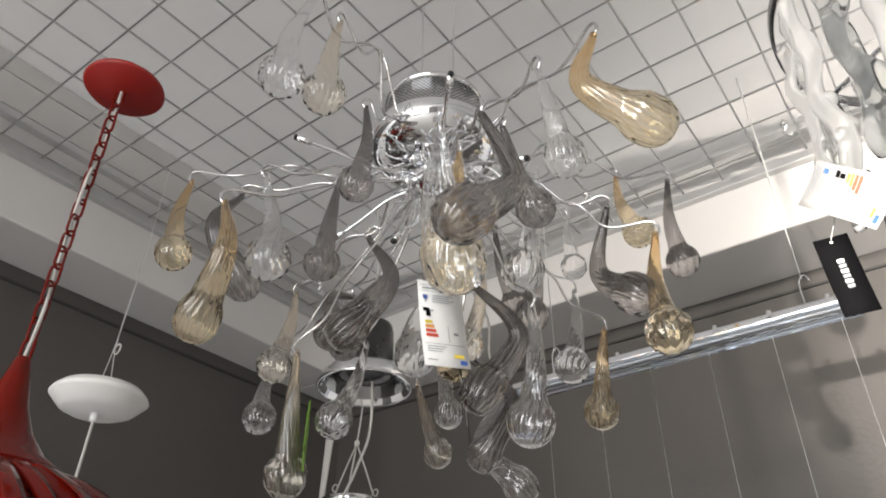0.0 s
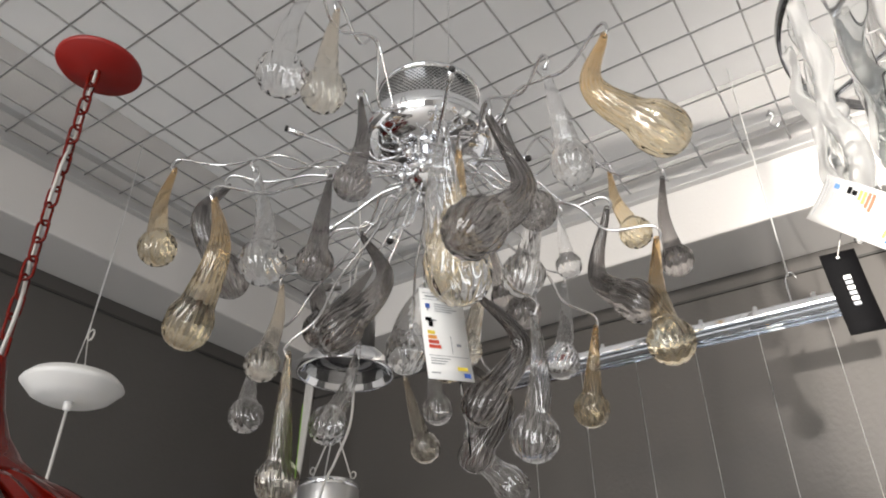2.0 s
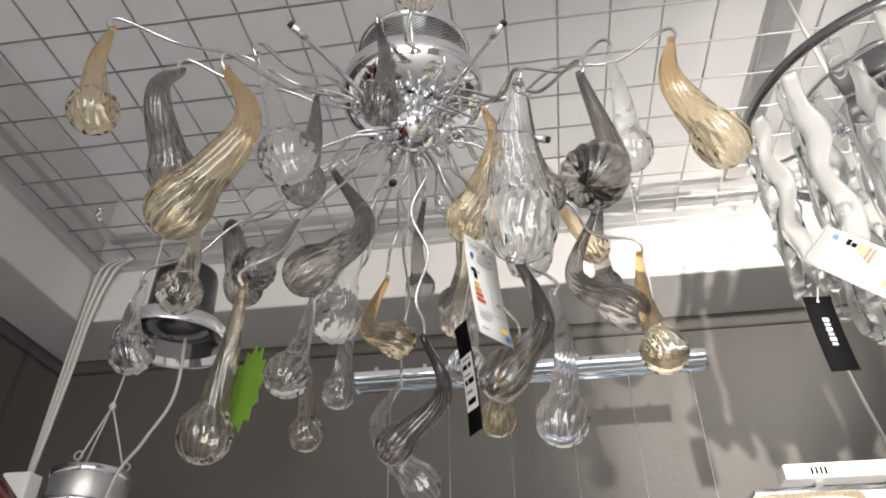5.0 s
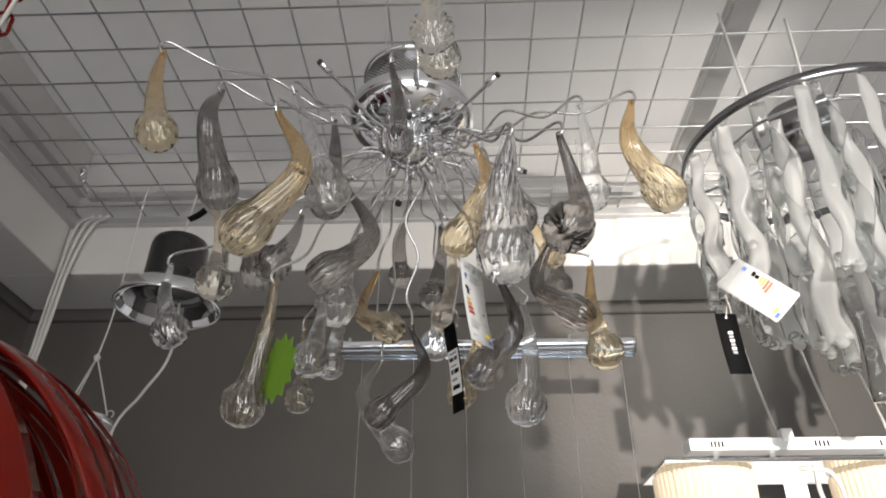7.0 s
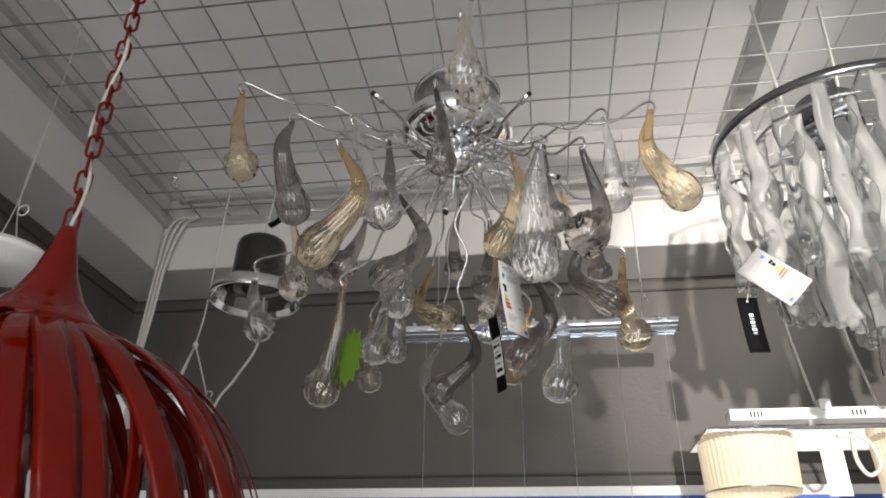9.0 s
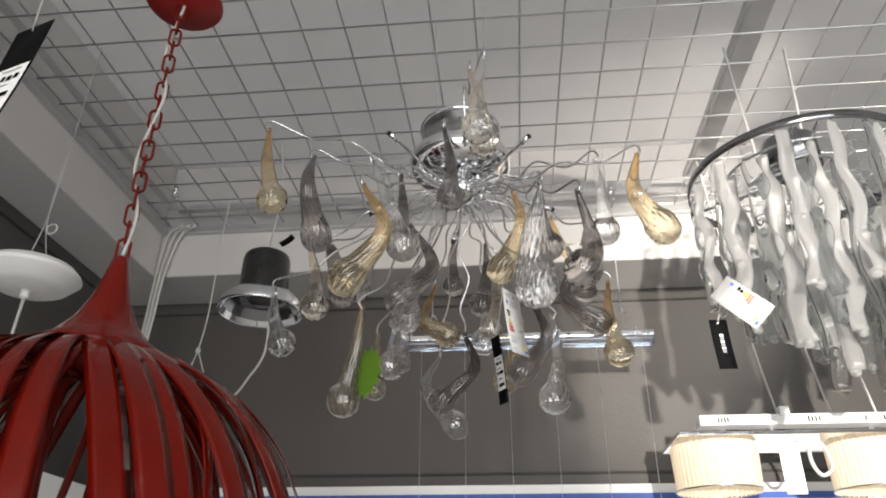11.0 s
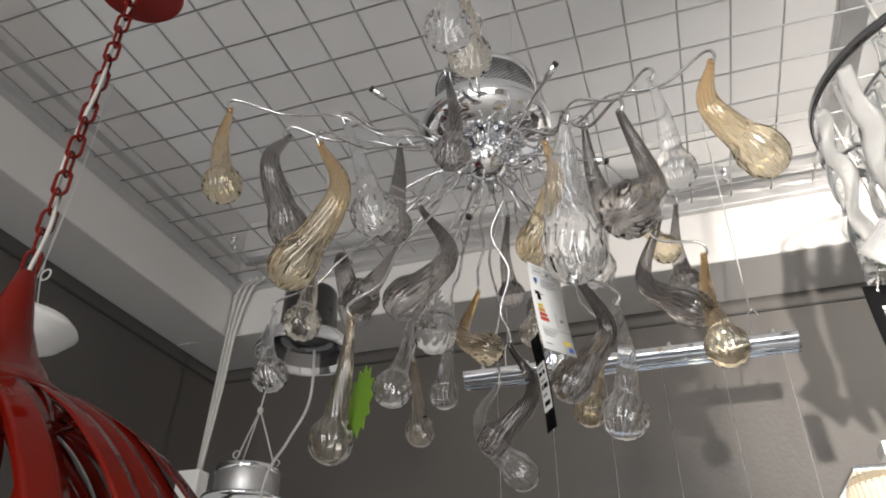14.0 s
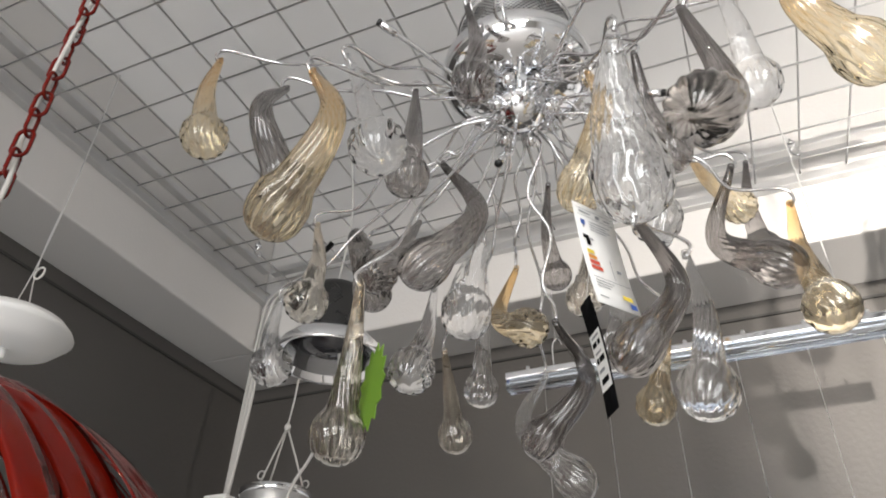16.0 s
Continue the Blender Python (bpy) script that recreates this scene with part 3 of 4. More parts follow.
card("price_tag", (-0.428, 0.640, 2.085), (0.55, -0.83, 0.0), (0.10, 0.08, -1), 0.026, 0.112, "black and white price tag with a barcode", "tag", ink_black,
     [(0.06, 0.30, 0.88, 0.50, paper), (0.2, 0.33, 0.6, 0.02, ink), (0.15, 0.38, 0.35, 0.045, ink_black), (0.58, 0.38, 0.22, 0.045, ink_black), (0.2, 0.47, 0.5, 0.02, ink), (0.18, 0.52, 0.18, 0.05, ink_black), (0.42, 0.52, 0.42, 0.05, ink_black), (0.2, 0.62, 0.45, 0.03, ink), (0.22, 0.70, 0.6, 0.05, ink_black)])
wire("tag_string", [(-0.420, 0.630, 2.083), (-0.41, 0.625, 2.13), (-0.40, 0.62, 2.20)], 0.0006, cable_white, label="thin string of the price tag", category="string")

# price tag on a long thread, hanging near the front of the display
card("price_tag", (-0.690, -0.195, 1.978), (0.033, -0.0127, -0.0032), (-0.0072, -0.0127, -0.115), 0.035, 0.114, "black and white price tag with handwriting on a thread", "tag", ink_black,
     [(0.01, 0.30, 0.98, 0.50, paper), (0.35, 0.325, 0.5, 0.010, ink), (0.25, 0.37, 0.13, 0.035, ink_black), (0.43, 0.365, 0.10, 0.035, ink_black), (0.58, 0.37, 0.13, 0.035, ink_black), (0.76, 0.365, 0.12, 0.035, ink_black), (0.3, 0.43, 0.4, 0.008, ink),
      (0.20, 0.48, 0.10, 0.045, ink_black), (0.36, 0.47, 0.035, 0.06, ink_black), (0.46, 0.49, 0.14, 0.03, ink_black), (0.65, 0.49, 0.22, 0.03, ink_black), (0.3, 0.56, 0.4, 0.008, ink), (0.15, 0.61, 0.35, 0.03, ink_black), (0.25, 0.68, 0.4, 0.012, ink)])
wire("tag_string", [(-0.6745, -0.2015, 1.974), (-0.676, -0.2005, 1.994), (-0.688, -0.19, 2.2), (-0.69, -0.19, 2.868)], 0.0005, nylon, label="long thin thread holding the price tag", category="string")

card("stock_tag", (-0.868, 0.85, 2.425), (0.6, -0.3, -0.7), (-0.6, -0.1, -0.7), 0.020, 0.034, "small black card tag hanging among the drops", "tag", ink_black, [])
wire("tag_string", [(-0.868, 0.85, 2.425), (-0.81, 0.82, 2.40), (-0.758, 0.791, 2.352)], 0.0006, cable_white, label="thin string of the small black tag", category="string")

# jagged green offer star on the pale drop
star = thing("offer_star", (-0.628, 0.600, 2.018), "green cardboard offer star with a jagged edge", "tag")
bm = bmesh.new()
m = look((-0.628, 0.600, 2.018), (-1.335, -0.107, 2.03)) @ pose(0, 0, 0, 0, 0, 8)
loops = []
for z in (0.0005, -0.0005):
    loops.append([bm.verts.new(m @ Vector(((0.044 if k % 2 else 0.034) * math.cos(math.pi * k / 13), (0.044 if k % 2 else 0.034) * math.sin(math.pi * k / 13), z))) for k in range(26)])
bm.faces.new(loops[0])
bm.faces.new(loops[1][::-1])
for k in range(26):
    bm.faces.new((loops[0][k], loops[1][k], loops[1][(k + 1) % 26], loops[0][(k + 1) % 26]))
part("star_card", bm, green, star, "", False)


# ---------------------------------------------------------------- the ring chandelier with wavy glass strips
RX, RY, RZ = 0.205, 0.80, 2.475
ring = thing("ring_chandelier", (RX, RY, RZ), "chrome ring chandelier hung with wavy clear and frosted glass strips", "chandelier")


def hoop(r, z, tube):
    pts = [Vector((RX + r * math.cos(2 * math.pi * k / 64), RY + r * math.sin(2 * math.pi * k / 64), z)) for k in range(64)]
    return sweep(pts, tube, 8, closed=True)


part("outer_ring", lathe([(0.211, -0.008), (0.215, -0.008), (0.215, 0.008), (0.211, 0.008), (0.211, -0.008)], 72, (RX, RY, RZ)), ring_metal, ring)
part("middle_ring", hoop(0.145, RZ, 0.003), chrome, ring)
part("inner_ring", hoop(0.085, RZ, 0.003), chrome, ring)
part("ceiling_cup", lathe([(0.0, 0.07), (0.052, 0.07), (0.056, 0.066), (0.056, 0.004), (0.050, 0.0), (0.0, 0.0)], 40, (RX, RY, RZ + 0.02)), ring_metal, ring, "chrome drum of the chandelier")
for k in range(3):
    w = 2 * math.pi * k / 3 + 0.4
    e = Vector((math.cos(w), math.sin(w), 0))
    c = Vector((RX, RY, RZ + 0.004))
    part("spoke", sweep([c + e * 0.04, c + e * 0.21], 0.0035, 8), chrome, ring)


def wavy_strip(at, length, width, seed, glass):
    """A flat hand-pulled glass strip that waves as it hangs, with a rounded foot."""
    r = random.Random(seed)
    w0, amp = r.uniform(0, 6.28), r.uniform(0.0035, 0.0075)
    knots = [r.uniform(0.8, 1.25) for _ in range(12)]
    facing = math.atan2(at[1] - RY, at[0] - RX) + math.pi / 2 + r.uniform(-0.5, 0.5)
    u = Vector((math.cos(facing), math.sin(facing), 0))
    v = Vector((-u.y, u.x, 0))
    bm = bmesh.new()
    n, rings = 34, []
    for i in range(n + 1):
        s = i / n
        c = Vector(at) + Vector((0, 0, -length * s)) + u * amp * min(1, s * 3) * math.sin(w0 + s * 15) + v * amp * 0.6 * min(1, s * 3) * math.sin(w0 * 2 + s * 12)
        at_knot = min(int(s * 11), 10)
        lump = knots[at_knot] + (knots[at_knot + 1] - knots[at_knot]) * (s * 11 - at_knot)
        half = width / 2 * lump * (0.88 + 0.12 * math.sin(w0 + s * 14)) * (0.7 + 0.3 * min(1, s * 6)) * (1 if s < 0.93 else 1.1)
        deep = 0.0058 * (2 - lump) * (0.8 + 0.35 * math.sin(w0 * 3 + s * 23))
        ring_v = []
        for k in range(12):
            a = 2 * math.pi * k / 12
            ring_v.append(bm.verts.new(c + u * half * math.cos(a) + v * deep * math.sin(a) * (1 + 0.25 * math.cos(3 * a))))
        rings.append(ring_v)
    for a, b in zip(rings, rings[1:]):
        for k in range(12):
            bm.faces.new((a[k], b[k], b[(k + 1) % 12], a[(k + 1) % 12]))
    bm.faces.new(rings[0])
    bm.faces.new(rings[-1][::-1])
    for s in (r.uniform(0.45, 0.6), r.uniform(0.75, 0.85), 1.0)[r.randrange(3):]:
        # molten glass beads on the strip and at its foot
        size = r.uniform(0.008, 0.011)
        c = Vector(at) + Vector((0, 0, -length * s)) + v * 0.004
        bmesh.ops.create_uvsphere(bm, u_segments=14, v_segments=9, radius=size, matrix=Matrix.Translation(c))
    strip = part("glass_strip", bm, glass, ring, "frosted wavy glass strip" if glass is frost else "clear wavy glass strip")
    part("strip_hook", sweep([Vector(at) + Vector((0, 0, 0.012)), Vector(at) + Vector((0, 0, -0.004))], 0.0012, 6), chrome, strip)


count = 0
for r, z, number, length in ((0.205, RZ - 0.010, 26, 0.29), (0.145, RZ - 0.010, 18, 0.35), (0.085, RZ - 0.010, 10, 0.40)):
    for k in range(number):
        w = 2 * math.pi * (k + 0.3 * (count % 3)) / number
        count += 1
        wavy_strip((RX + r * math.cos(w), RY + r * math.sin(w), z), length * rng.uniform(0.9, 1.08) * (1 + 0.16 * math.cos(w + 0.9)), rng.uniform(0.026, 0.036), count, frost if count % 2 == 0 else strip_glass)
for dx, dy in ((-0.055, 0.03), (0.055, 0.05)):
    part("hanging_cord", sweep(spline([(RX + dx, RY + dy, RZ + 0.07), (RX + dx * 1.2, RY + dy, 2.72), (RX + dx * 1.3, RY + dy, 2.868)], 5), 0.003, 8), cable_white, ring, "white hanging cord with a hook")

# white label on darkened card, so strong light leaves its print readable
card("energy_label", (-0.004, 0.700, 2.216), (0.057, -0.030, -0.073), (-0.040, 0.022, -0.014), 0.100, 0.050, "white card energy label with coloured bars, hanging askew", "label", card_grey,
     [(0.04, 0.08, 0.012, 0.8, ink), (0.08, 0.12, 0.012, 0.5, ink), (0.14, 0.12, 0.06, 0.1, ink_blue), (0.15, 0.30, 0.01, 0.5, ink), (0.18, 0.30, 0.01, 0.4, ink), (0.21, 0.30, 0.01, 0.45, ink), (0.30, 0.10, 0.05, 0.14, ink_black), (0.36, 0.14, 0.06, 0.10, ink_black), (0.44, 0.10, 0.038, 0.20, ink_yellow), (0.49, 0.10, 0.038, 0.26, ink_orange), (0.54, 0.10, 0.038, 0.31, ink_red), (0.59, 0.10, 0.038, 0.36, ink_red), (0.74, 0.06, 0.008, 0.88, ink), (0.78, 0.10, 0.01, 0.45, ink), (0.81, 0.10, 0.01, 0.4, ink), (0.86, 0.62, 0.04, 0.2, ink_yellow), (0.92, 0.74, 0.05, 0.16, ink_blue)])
card("brand_tag", (-0.037, 0.745, 2.150), (0.97, 0.2, 0.06), (0.07, 0.03, -1), 0.034, 0.092, "black card tag with pale lettering bars", "tag", ink_black,
     [(0.42, 0.30 + 0.065 * n, 0.2, 0.045, ink if n % 2 else paper) for n in range(6)] + [(0.44, 0.06, 0.08, 0.025, paper)])
wire("tag_string", [(-0.020, 0.748, 2.147), (-0.005, 0.76, 2.19), (0.012, 0.77, 2.24)], 0.0006, cable_white, label="thin white string of the black tag", category="string")


# ---------------------------------------------------------------- red ribbon lamp
LX, LY, LZ = -0.952, 0.378, 2.125
red_lamp = thing("red_pendant_lamp", (LX, LY, LZ), "red lacquered pendant lamp of curved metal ribbons on a chain", "pendant lamp")
part("ceiling_rose", lathe([(0.0, -0.004), (0.012, -0.004), (0.064, 0.004), (0.067, 0.008), (0.066, 0.012), (0.03, 0.022), (0.0, 0.024)], 48, (LX, LY + 0.004, 2.635)), red_matt, red_lamp, "red round ceiling rose")
n_links = 17
for k in range(n_links):
    z = 2.630 - (k + 0.5) * (2.630 - LZ) / n_links
    turn = 0.5 + (math.pi / 2 if k % 2 else 0)
    u = Vector((math.cos(turn), math.sin(turn), 0))
    half = (2.630 - LZ) / n_links * 0.5 + 0.0035
    pts = []
    for q in range(20):
        a = 2 * math.pi * q / 20
        c, s = math.cos(a), math.sin(a)
        pts.append(Vector((LX, LY, z)) + u * 0.0085 * c + Vector((0, 0, (half - 0.0085) * (1 if s > 0 else -1) + 0.0085 * s)))
    part("chain_link", sweep(pts, 0.0022, 6, closed=True), red, red_lamp)
wire("lamp_cable", [(LX + 0.004, LY, 2.63), (LX - 0.016, LY + 0.01, 2.52), (LX + 0.012, LY - 0.008, 2.42), (LX - 0.018, LY + 0.006, 2.30), (LX + 0.008, LY, 2.20), (LX, LY, LZ - 0.004)], 0.0028, cable_white, red_lamp, label="white cable wound through the chain")
part("neck", lathe([(0.006, 0.004), (0.011, 0.0), (0.017, -0.03), (0.026, -0.065), (0.042, -0.10), (0.068, -0.13), (0.094, -0.147), (0.096, -0.150), (0.090, -0.150), (0.064, -0.134), (0.02, -0.08), (0.0, -0.07)], 48, (LX, LY, LZ)), red, red_lamp, "red flared metal neck")
part("collar", lathe([(0.090, -0.146), (0.098, -0.148), (0.101, -0.153), (0.097, -0.158), (0.088, -0.156)], 48, (LX, LY, LZ)), red, red_lamp)


def ribbon(turn, width, lean, layer):
    """One bent metal ribbon from the collar outwards and down, curling in below."""
    prof = [(0.088, -0.150), (0.14, -0.170), (0.20, -0.210), (0.255, -0.275), (0.29, -0.36), (0.295, -0.45), (0.25, -0.54), (0.17, -0.60)]
    prof = [(r * layer, z) for r, z in prof]
    path = []
    for n, (r, z) in enumerate(prof):
        a = turn + lean * n / 7
        path.append(Vector((LX + r * math.cos(a), LY + r * math.sin(a), LZ + z)))
    path = spline(path, 4)
    bm = bmesh.new()
    rows = []
    roll = rng.uniform(-0.0045, 0.0045)
    for n, p in enumerate(path):
        way = (path[min(n + 1, len(path) - 1)] - path[max(n - 1, 0)]).normalized()
        out = Vector((p.x - LX, p.y - LY, 0)).normalized()
        side = way.cross(out).normalized()
        norm = side.cross(way).normalized()
        w = width * (0.75 + 0.5 * math.sin(math.pi * min(1, n / len(path) * 1.1)))
        rows.append([bm.verts.new(p + side * sx * w / 2 + norm * (sz * 0.0009 + roll * sx * math.sin(n * 0.21 + roll * 900))) for sx, sz in ((-1, 0), (-0.5, 1), (0.5, 1), (1, 0), (0.5, -1), (-0.5, -1))])
    for a, b in zip(rows, rows[1:]):
        for k in range(6):
            bm.faces.new((a[k], b[k], b[(k + 1) % 6], a[(k + 1) % 6]))
    bm.faces.new(rows[0])
    bm.faces.new(rows[-1][::-1])
    bmesh.ops.recalc_face_normals(bm, faces=bm.faces)
    part("ribbon", bm, red, red_lamp)


for k in range(34):
    ribbon(2 * math.pi * k / 34 + rng.uniform(-0.05, 0.05), rng.uniform(0.010, 0.032), 0.35 + rng.uniform(-0.12, 0.12), 1.0 + rng.uniform(-0.05, 0.03))
for k in range(16):
    ribbon(2 * math.pi * k / 16 + 0.1, rng.uniform(0.010, 0.018), -0.3, 0.91)


# ---------------------------------------------------------------- lamps hanging farther back
CUP_X, CUP_Y = -1.322, 0.679
cup = thing("pendant_cup", (CUP_X, CUP_Y, 2.263), "white plastic pendant cup hanging on cords", "ceiling rose")
part("cup_shell", lathe([(0.0, 0.028), (0.03, 0.026), (0.078, 0.018), (0.090, 0.006), (0.093, 0.0), (0.089, -0.004), (0.072, -0.022), (0.056, -0.030), (0.0, -0.031)], 48, (CUP_X, CUP_Y, 2.258)), plastic_white, cup)
part("cord_grip", lathe([(0.0, -0.03), (0.008, -0.031), (0.008, -0.046), (0.004, -0.048), (0.0, -0.048)], 16, (CUP_X, CUP_Y, 2.258)), plastic_white, cup)
for dx in (-0.02, 0.025):
    part("hanging_cord", sweep(spline([(CUP_X + dx, CUP_Y, 2.283), (CUP_X - 0.005, CUP_Y + 0.005, 2.40), (CUP_X - 0.01, CUP_Y + 0.015, 2.62), (CUP_X - 0.01, CUP_Y + 0.015, 2.868)], 5), 0.0012, 6), nylon, cup)
loop = [Vector((CUP_X + 0.015 + 0.011 * math.cos(2 * math.pi * k / 14), CUP_Y, 2.362 + 0.011 * math.sin(2 * math.pi * k / 14))) for k in range(14)]
part("cord_loop", sweep(loop, 0.0018, 6, closed=True), cable_white, cup)
part("lamp_cord", sweep(spline([(CUP_X, CUP_Y, 2.213), (CUP_X - 0.002, CUP_Y - 0.002, 1.9), (CUP_X + 0.002, CUP_Y + 0.002, 1.5)], 6), 0.003, 8), cable_white, cup)

GX, GY, GZ = -1.30, 1.394, 2.205
drum = thing("drum_pendant", (GX, GY, GZ), "grey metal drum pendant with a polished lower rim, on cords", "pendant lamp")
part("drum_body", lathe([(0.0, 0.004), (0.070, 0.004), (0.076, 0.0), (0.078, -0.006), (0.078, -0.062), (0.076, -0.066), (0.0, -0.066)], 48, (GX, GY, GZ)), alu, drum)
part("drum_lid", lathe([(0.0785, 0.004), (0.081, 0.002), (0.081, -0.010), (0.0785, -0.012)], 48, (GX, GY, GZ)), chrome, drum)
part("drum_plate", lathe([(0.0, -0.067), (0.100, -0.067), (0.104, -0.070), (0.104, -0.076), (0.100, -0.079), (0.0, -0.079)], 48, (GX, GY, GZ)), chrome, drum, "polished chrome plate")
knot = Vector((GX + 0.005, GY, GZ + 0.155))
for k in range(3):
    w = 2 * math.pi * k / 3 + 0.5
    foot = Vector((GX + 0.062 * math.cos(w), GY + 0.062 * math.sin(w), GZ + 0.005))
    part("hanging_cord", sweep([foot, foot.lerp(knot, 0.5) + Vector((0, 0, 0.002)), knot], 0.0022, 6), cable_white, drum)
    c = foot + Vector((0, 0, 0.018))
    part("cord_loop", sweep([c + Vector((0.009 * math.cos(2 * math.pi * q / 12), 0, 0.009 * math.sin(2 * math.pi * q / 12))) for q in range(12)], 0.0018, 6, closed=True), cable_white, drum)
part("cord_knot", lathe([(0.0, 0.012), (0.006, 0.006), (0.008, 0.0), (0.006, -0.008), (0.0, -0.012)], 12, knot), cable_white, drum)
part("main_cord", sweep(spline([knot, knot + Vector((0.012, 0, 0.12)), knot + Vector((0.01, 0.01, 0.4)), Vector((knot.x + 0.02, knot.y, 2.868))], 6), 0.0022, 6), cable_white, drum)

SX, SY, SZ = -1.015, 1.11, 2.402
spot = thing("spot_pendant", (SX, SY, SZ), "perforated metal spot pendant with a mirror-polished flared rim", "pendant lamp")
part("spot_body", lathe([(0.0, 0.11), (0.048, 0.11), (0.056, 0.104), (0.060, 0.09), (0.062, 0.0)], 48, (SX, SY, SZ)), perf_dark, spot, "perforated grey metal housing")
part("reflector", lathe([(0.062, 0.004), (0.080, -0.006), (0.100, -0.026), (0.108, -0.050), (0.106, -0.053), (0.101, -0.050), (0.093, -0.026), (0.06, -0.006), (0.0, -0.002)], 56, (SX, SY, SZ)), chrome, spot, "mirror chrome reflector")
# dark disc stands in for the shade within the open reflector
part("opening", lathe([(0.0, -0.036), (0.086, -0.036), (0.090, -0.040), (0.0, -0.0405)], 48, (SX, SY, SZ)), opening_shade, spot, "glossy disc coloured dark as the shaded lamp opening")
part("spot_cable", sweep(spline([(SX, SY, 2.53), (SX + 0.01, SY + 0.01, 2.7), (SX, SY, 2.868)], 5), 0.0022, 6), cable_white, spot)
part("lower_cable", sweep(spline([(SX + 0.02, SY, 2.40), (SX + 0.025, SY, 2.25), (SX - 0.02, SY + 0.01, 2.17), (SX - 0.07, SY + 0.02, 2.08), (SX - 0.07, SY + 0.02, 1.8)], 6), 0.003, 8), cable_white, spot)

# chrome bar pendant with crystals along its underside
BZ, BY = 2.30, 1.225
bar = thing("bar_pendant", (-0.36, BY, BZ), "polished chrome bar pendant with crystal edge, hung on strings", "pendant lamp")
part("bar_body", box((-0.69, BY - 0.018, BZ), (-0.038, BY + 0.018, BZ + 0.014), 0.003), chrome, bar, "", False)
# the strip's blue is a reflection tinted into clear crystal
part("bar_glass", box((-0.69, BY - 0.015, BZ - 0.019), (-0.038, BY + 0.015, BZ - 0.001), 0.003), crystal, bar, "clear crystal strip with the sky's blue reflection tinted in", False)
for k in range(7):
    x = -0.65 + 0.095 * k
    part("bar_clip", lathe([(0.0, 0.014), (0.004, 0.013), (0.005, 0.0)], 12, (x, BY, BZ + 0.014)), chrome, bar)
for x in (-0.60, -0.115):
    part("bar_hook", sweep(spline([(x, BY, BZ + 0.012), (x, BY, BZ + 0.06), (x + 0.010, BY, BZ + 0.075), (x + 0.018, BY, BZ + 0.062)], 6), 0.0016, 6), chrome_soft, bar)
    part("bar_string", sweep([Vector((x + 0.006, BY, BZ + 0.07)), Vector((x + 0.006, BY, 2.868))], 0.0015, 6), nylon, bar)
for k in range(6):
    x = -0.62 + 0.11 * k
    part("strand", sweep([Vector((x, BY, BZ - 0.019)), Vector((x, BY, BZ - 1.0))], 0.0005, 6), nylon, bar, "thin clear hanging strand")

# small steel hooks left hanging on the mesh
for x, y in ((-1.415, 1.305), (-0.065, 1.42), (-0.545, 1.385)):
    hook = thing("mesh_hook", (x, y, MESH_Z), "small bent steel hook hanging from the wire mesh", "hook", "hooks on the mesh")
    part("shank", sweep(spline([(x, y, MESH_Z + 0.006), (x + 0.004, y, MESH_Z - 0.012), (x - 0.006, y, MESH_Z - 0.028), (x + 0.006, y, MESH_Z - 0.044), (x + 0.012, y, MESH_Z - 0.032)], 6), 0.003, 8), chrome_soft, hook)
    part("clamp", lathe([(0.0, 0.004), (0.009, 0.003), (0.009, -0.004), (0.0, -0.005)], 12, (x, y, MESH_Z - 0.008)), chrome_soft, hook)

# corner cables that come over the mesh frame and drop to a box
for k, dx in enumerate((0.0, 0.022, 0.045)):
    wire("corner_cable", [(FACE_X + 0.09 + dx, FACE_Y - 0.05, 2.85), (FACE_X + 0.03 + dx, FACE_Y - 0.022, 2.83), (FACE_X + 0.014 + dx * 0.6, FACE_Y - 0.016, 2.70), (FACE_X + 0.010 + dx * 0.5, FACE_Y - 0.02, 2.50), (FACE_X + 0.012 + dx * 0.2, FACE_Y - 0.03, 2.26)], 0.0055 if k else 0.004, cable_white, label="white electrical cable dropping down the corner")
tagged(mesh("junction_box", box((FACE_X - 0.03, FACE_Y - 0.06, 2.17), (FACE_X + 0.04, FACE_Y - 0.01, 2.26), 0.006), plastic_white, False), "small white plastic junction box on the cables", "junction box")

# lit lamp with pleated fabric shades below the ring chandelier
shade_lamp = thing("shade_lamp", (0.25, 1.30, 2.025), "chrome ceiling lamp with lit cream fabric shades and a white driver", "ceiling lamp")
part("driver", box((0.035, 1.20, 2.071), (0.62, 1.25, 2.095), 0.003), plastic_white, shade_lamp, "white driver housing", False)
part("frame_plate", box((-0.02, 1.195, 2.048), (0.62, 1.40, 2.056), 0.002), chrome, shade_lamp, "", False)
glow = bpy.data.materials.new("lit_shade_fabric")
glow.use_nodes = True
gb = glow.node_tree.nodes["Principled BSDF"]
gb.inputs["Base Color"].default_value = (0.82, 0.74, 0.6, 1)
gb.inputs["Roughness"].default_value = 0.9
gb.inputs["Emission Color"].default_value = (1.0, 0.88, 0.70, 1)
gb.inputs["Emission Strength"].default_value = 0.45
gt, gl = glow.node_tree.nodes, glow.node_tree.links
g_co, g_map, g_noise, g_ramp = gt.new("ShaderNodeTexCoord"), gt.new("ShaderNodeMapping"), gt.new("ShaderNodeTexNoise"), gt.new("ShaderNodeMapRange")
g_map.inputs["Scale"].default_value = (90, 90, 4)
g_noise.inputs["Detail"].default_value = 4
g_ramp.inputs["To Min"].default_value, g_ramp.inputs["To Max"].default_value = 0.06, 0.50
gl.new(g_co.outputs["Object"], g_map.inputs["Vector"])
gl.new(g_map.outputs["Vector"], g_noise.inputs["Vector"])
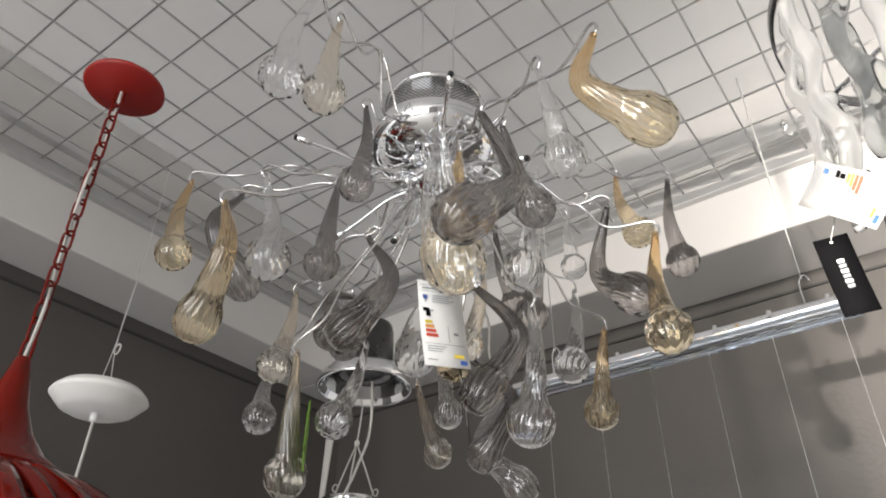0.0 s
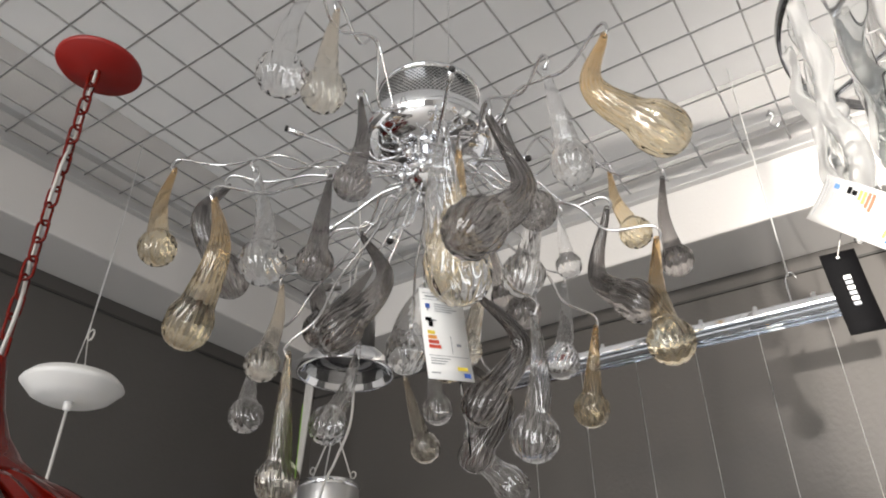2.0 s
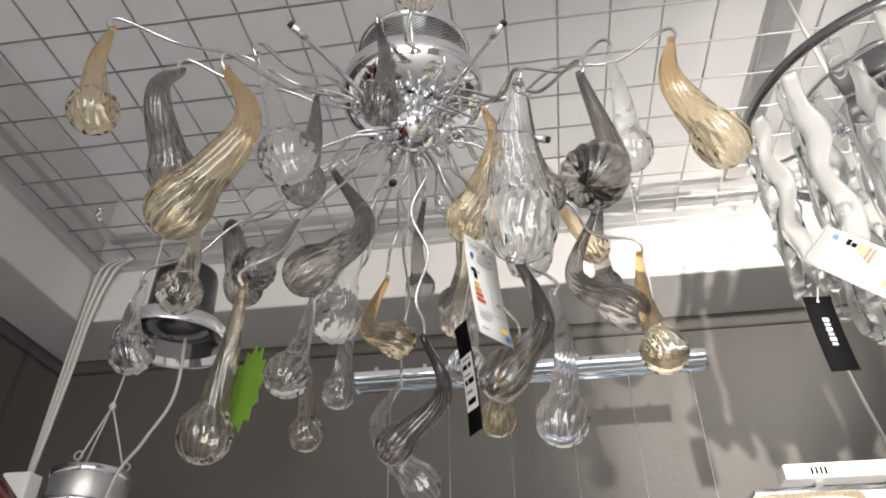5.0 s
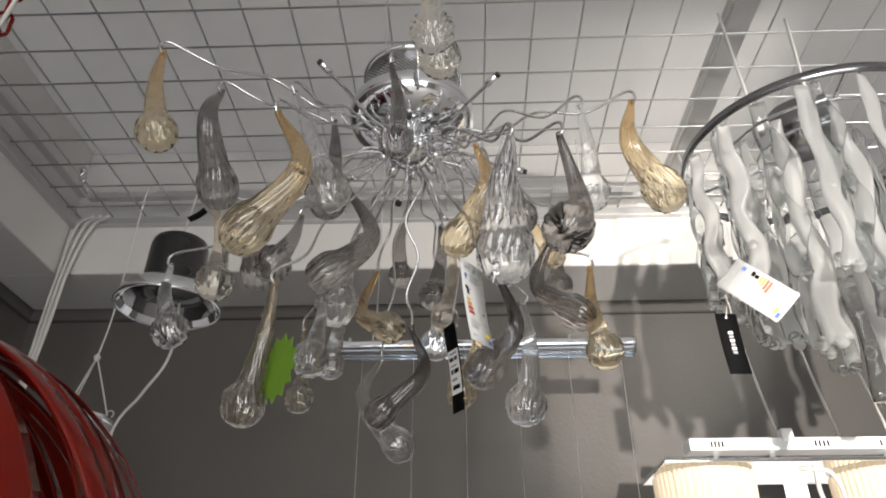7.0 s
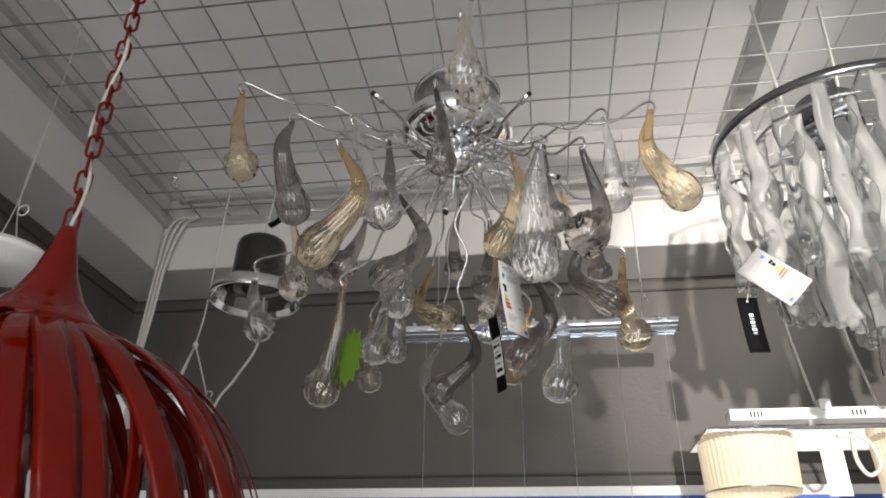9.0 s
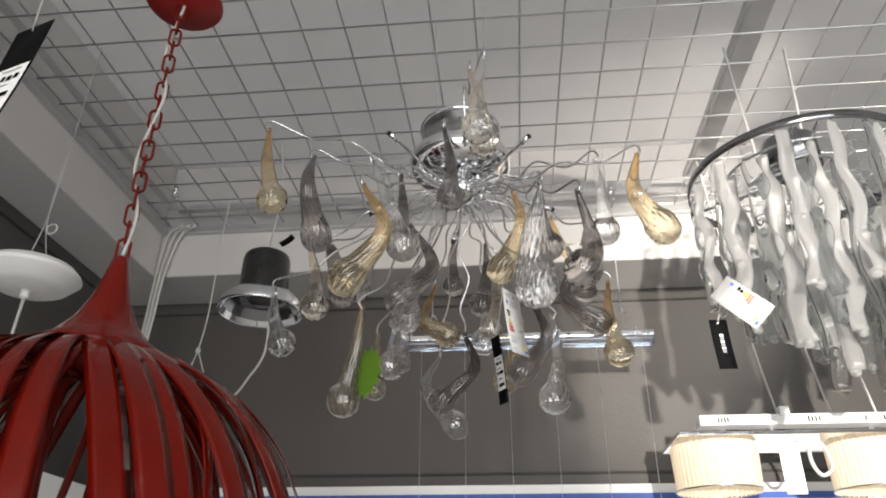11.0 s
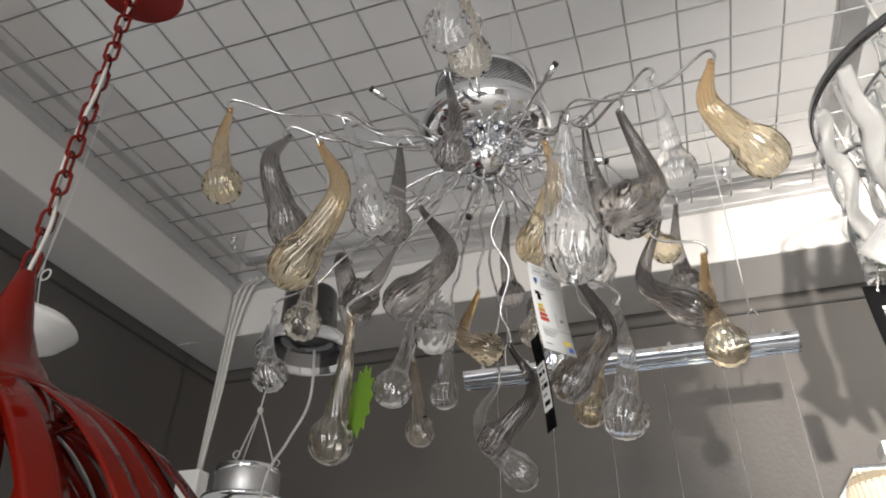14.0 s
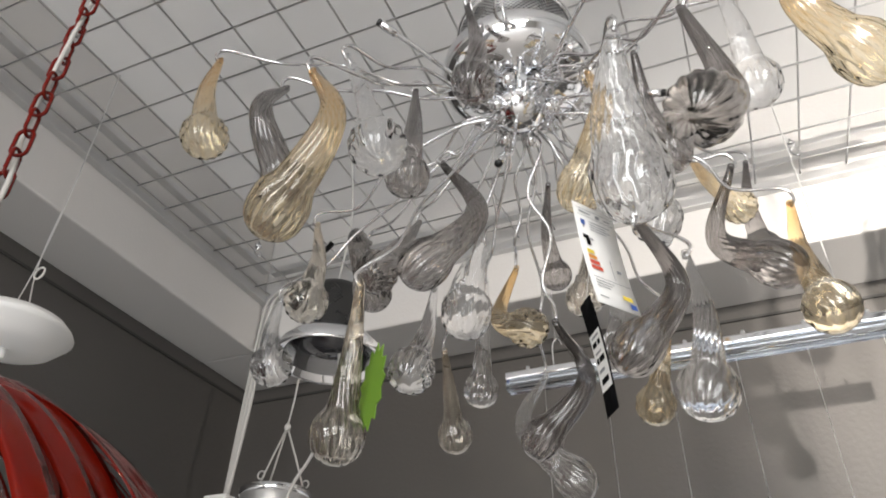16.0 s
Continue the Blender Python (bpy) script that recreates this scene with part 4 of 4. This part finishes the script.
gl.new(g_noise.outputs["Fac"], g_ramp.inputs["Value"])
gl.new(g_ramp.outputs["Result"], gb.inputs["Emission Strength"])
for n, x in enumerate((-0.02, 0.34)):
    bm = bmesh.new()
    k = 96
    rows = []
    cx, cy, rr = x + 0.1, 1.30, 0.098
    for z, q in ((2.042, 1.0), (1.938, 0.96)):
        rows.append([bm.verts.new((cx + (rr * q + 0.0022 * (i % 2)) * math.cos(2 * math.pi * i / k), cy + (rr * q + 0.0022 * (i % 2)) * math.sin(2 * math.pi * i / k), z)) for i in range(k)])
    for i in range(k):
        bm.faces.new((rows[0][i], rows[1][i], rows[1][(i + 1) % k], rows[0][(i + 1) % k]))
    bmesh.ops.solidify(bm, geom=bm.faces[:], thickness=0.0015)
    part("shade", bm, glow, shade_lamp, "lit cream pleated fabric shade", False)
for z in (2.040, 1.940):
    for x in (0.08, 0.44):
        part("shade_rim", sweep([Vector((x + 0.0965 * math.cos(2 * math.pi * k / 48), 1.30 + 0.0965 * math.sin(2 * math.pi * k / 48), z)) for k in range(48)], 0.0022, 6, closed=True), chrome, shade_lamp, "thin chrome rim")
for x in (0.075, 0.082, 0.089, 0.096, 0.275, 0.283, 0.291, 0.299, 0.40, 0.44):
    part("print", box((x, 1.1985, 2.076), (x + 0.0035, 1.1995, 2.088)), ink_black, shade_lamp, "", False)
part("driver_clip", box((0.215, 1.196, 2.088), (0.238, 1.222, 2.112), 0.003), plastic_white, shade_lamp, "", False)
for x in (0.09, 0.20, 0.42):
    part("frame_stud", lathe([(0.0, 0.014), (0.006, 0.013), (0.006, 0.0)], 12, (x, 1.225, 2.057)), chrome, shade_lamp)
part("tag_card", box((0.193, 1.19, 1.916), (0.236, 1.1906, 2.026)), paper, shade_lamp, "", False)
part("tag_string", sweep([Vector((0.215, 1.1903, 2.024)), Vector((0.222, 1.196, 2.05))], 0.0006, 6), nylon, shade_lamp)
part("cord_loop", sweep(spline([(0.235, 1.20, 2.035), (0.285, 1.19, 2.025), (0.300, 1.19, 1.975), (0.275, 1.19, 1.955), (0.258, 1.19, 1.985), (0.262, 1.195, 2.04)], 6), 0.0045, 8), cable_white, shade_lamp, "looped white cord")
for x in (0.22, 0.34, 0.44):
    part("hanging_cord", sweep(spline([(x, 1.225, 2.094), (x - 0.02, 1.26, 2.35), (x - 0.05, 1.3, 2.868)], 6), 0.003, 8), cable_white, shade_lamp)
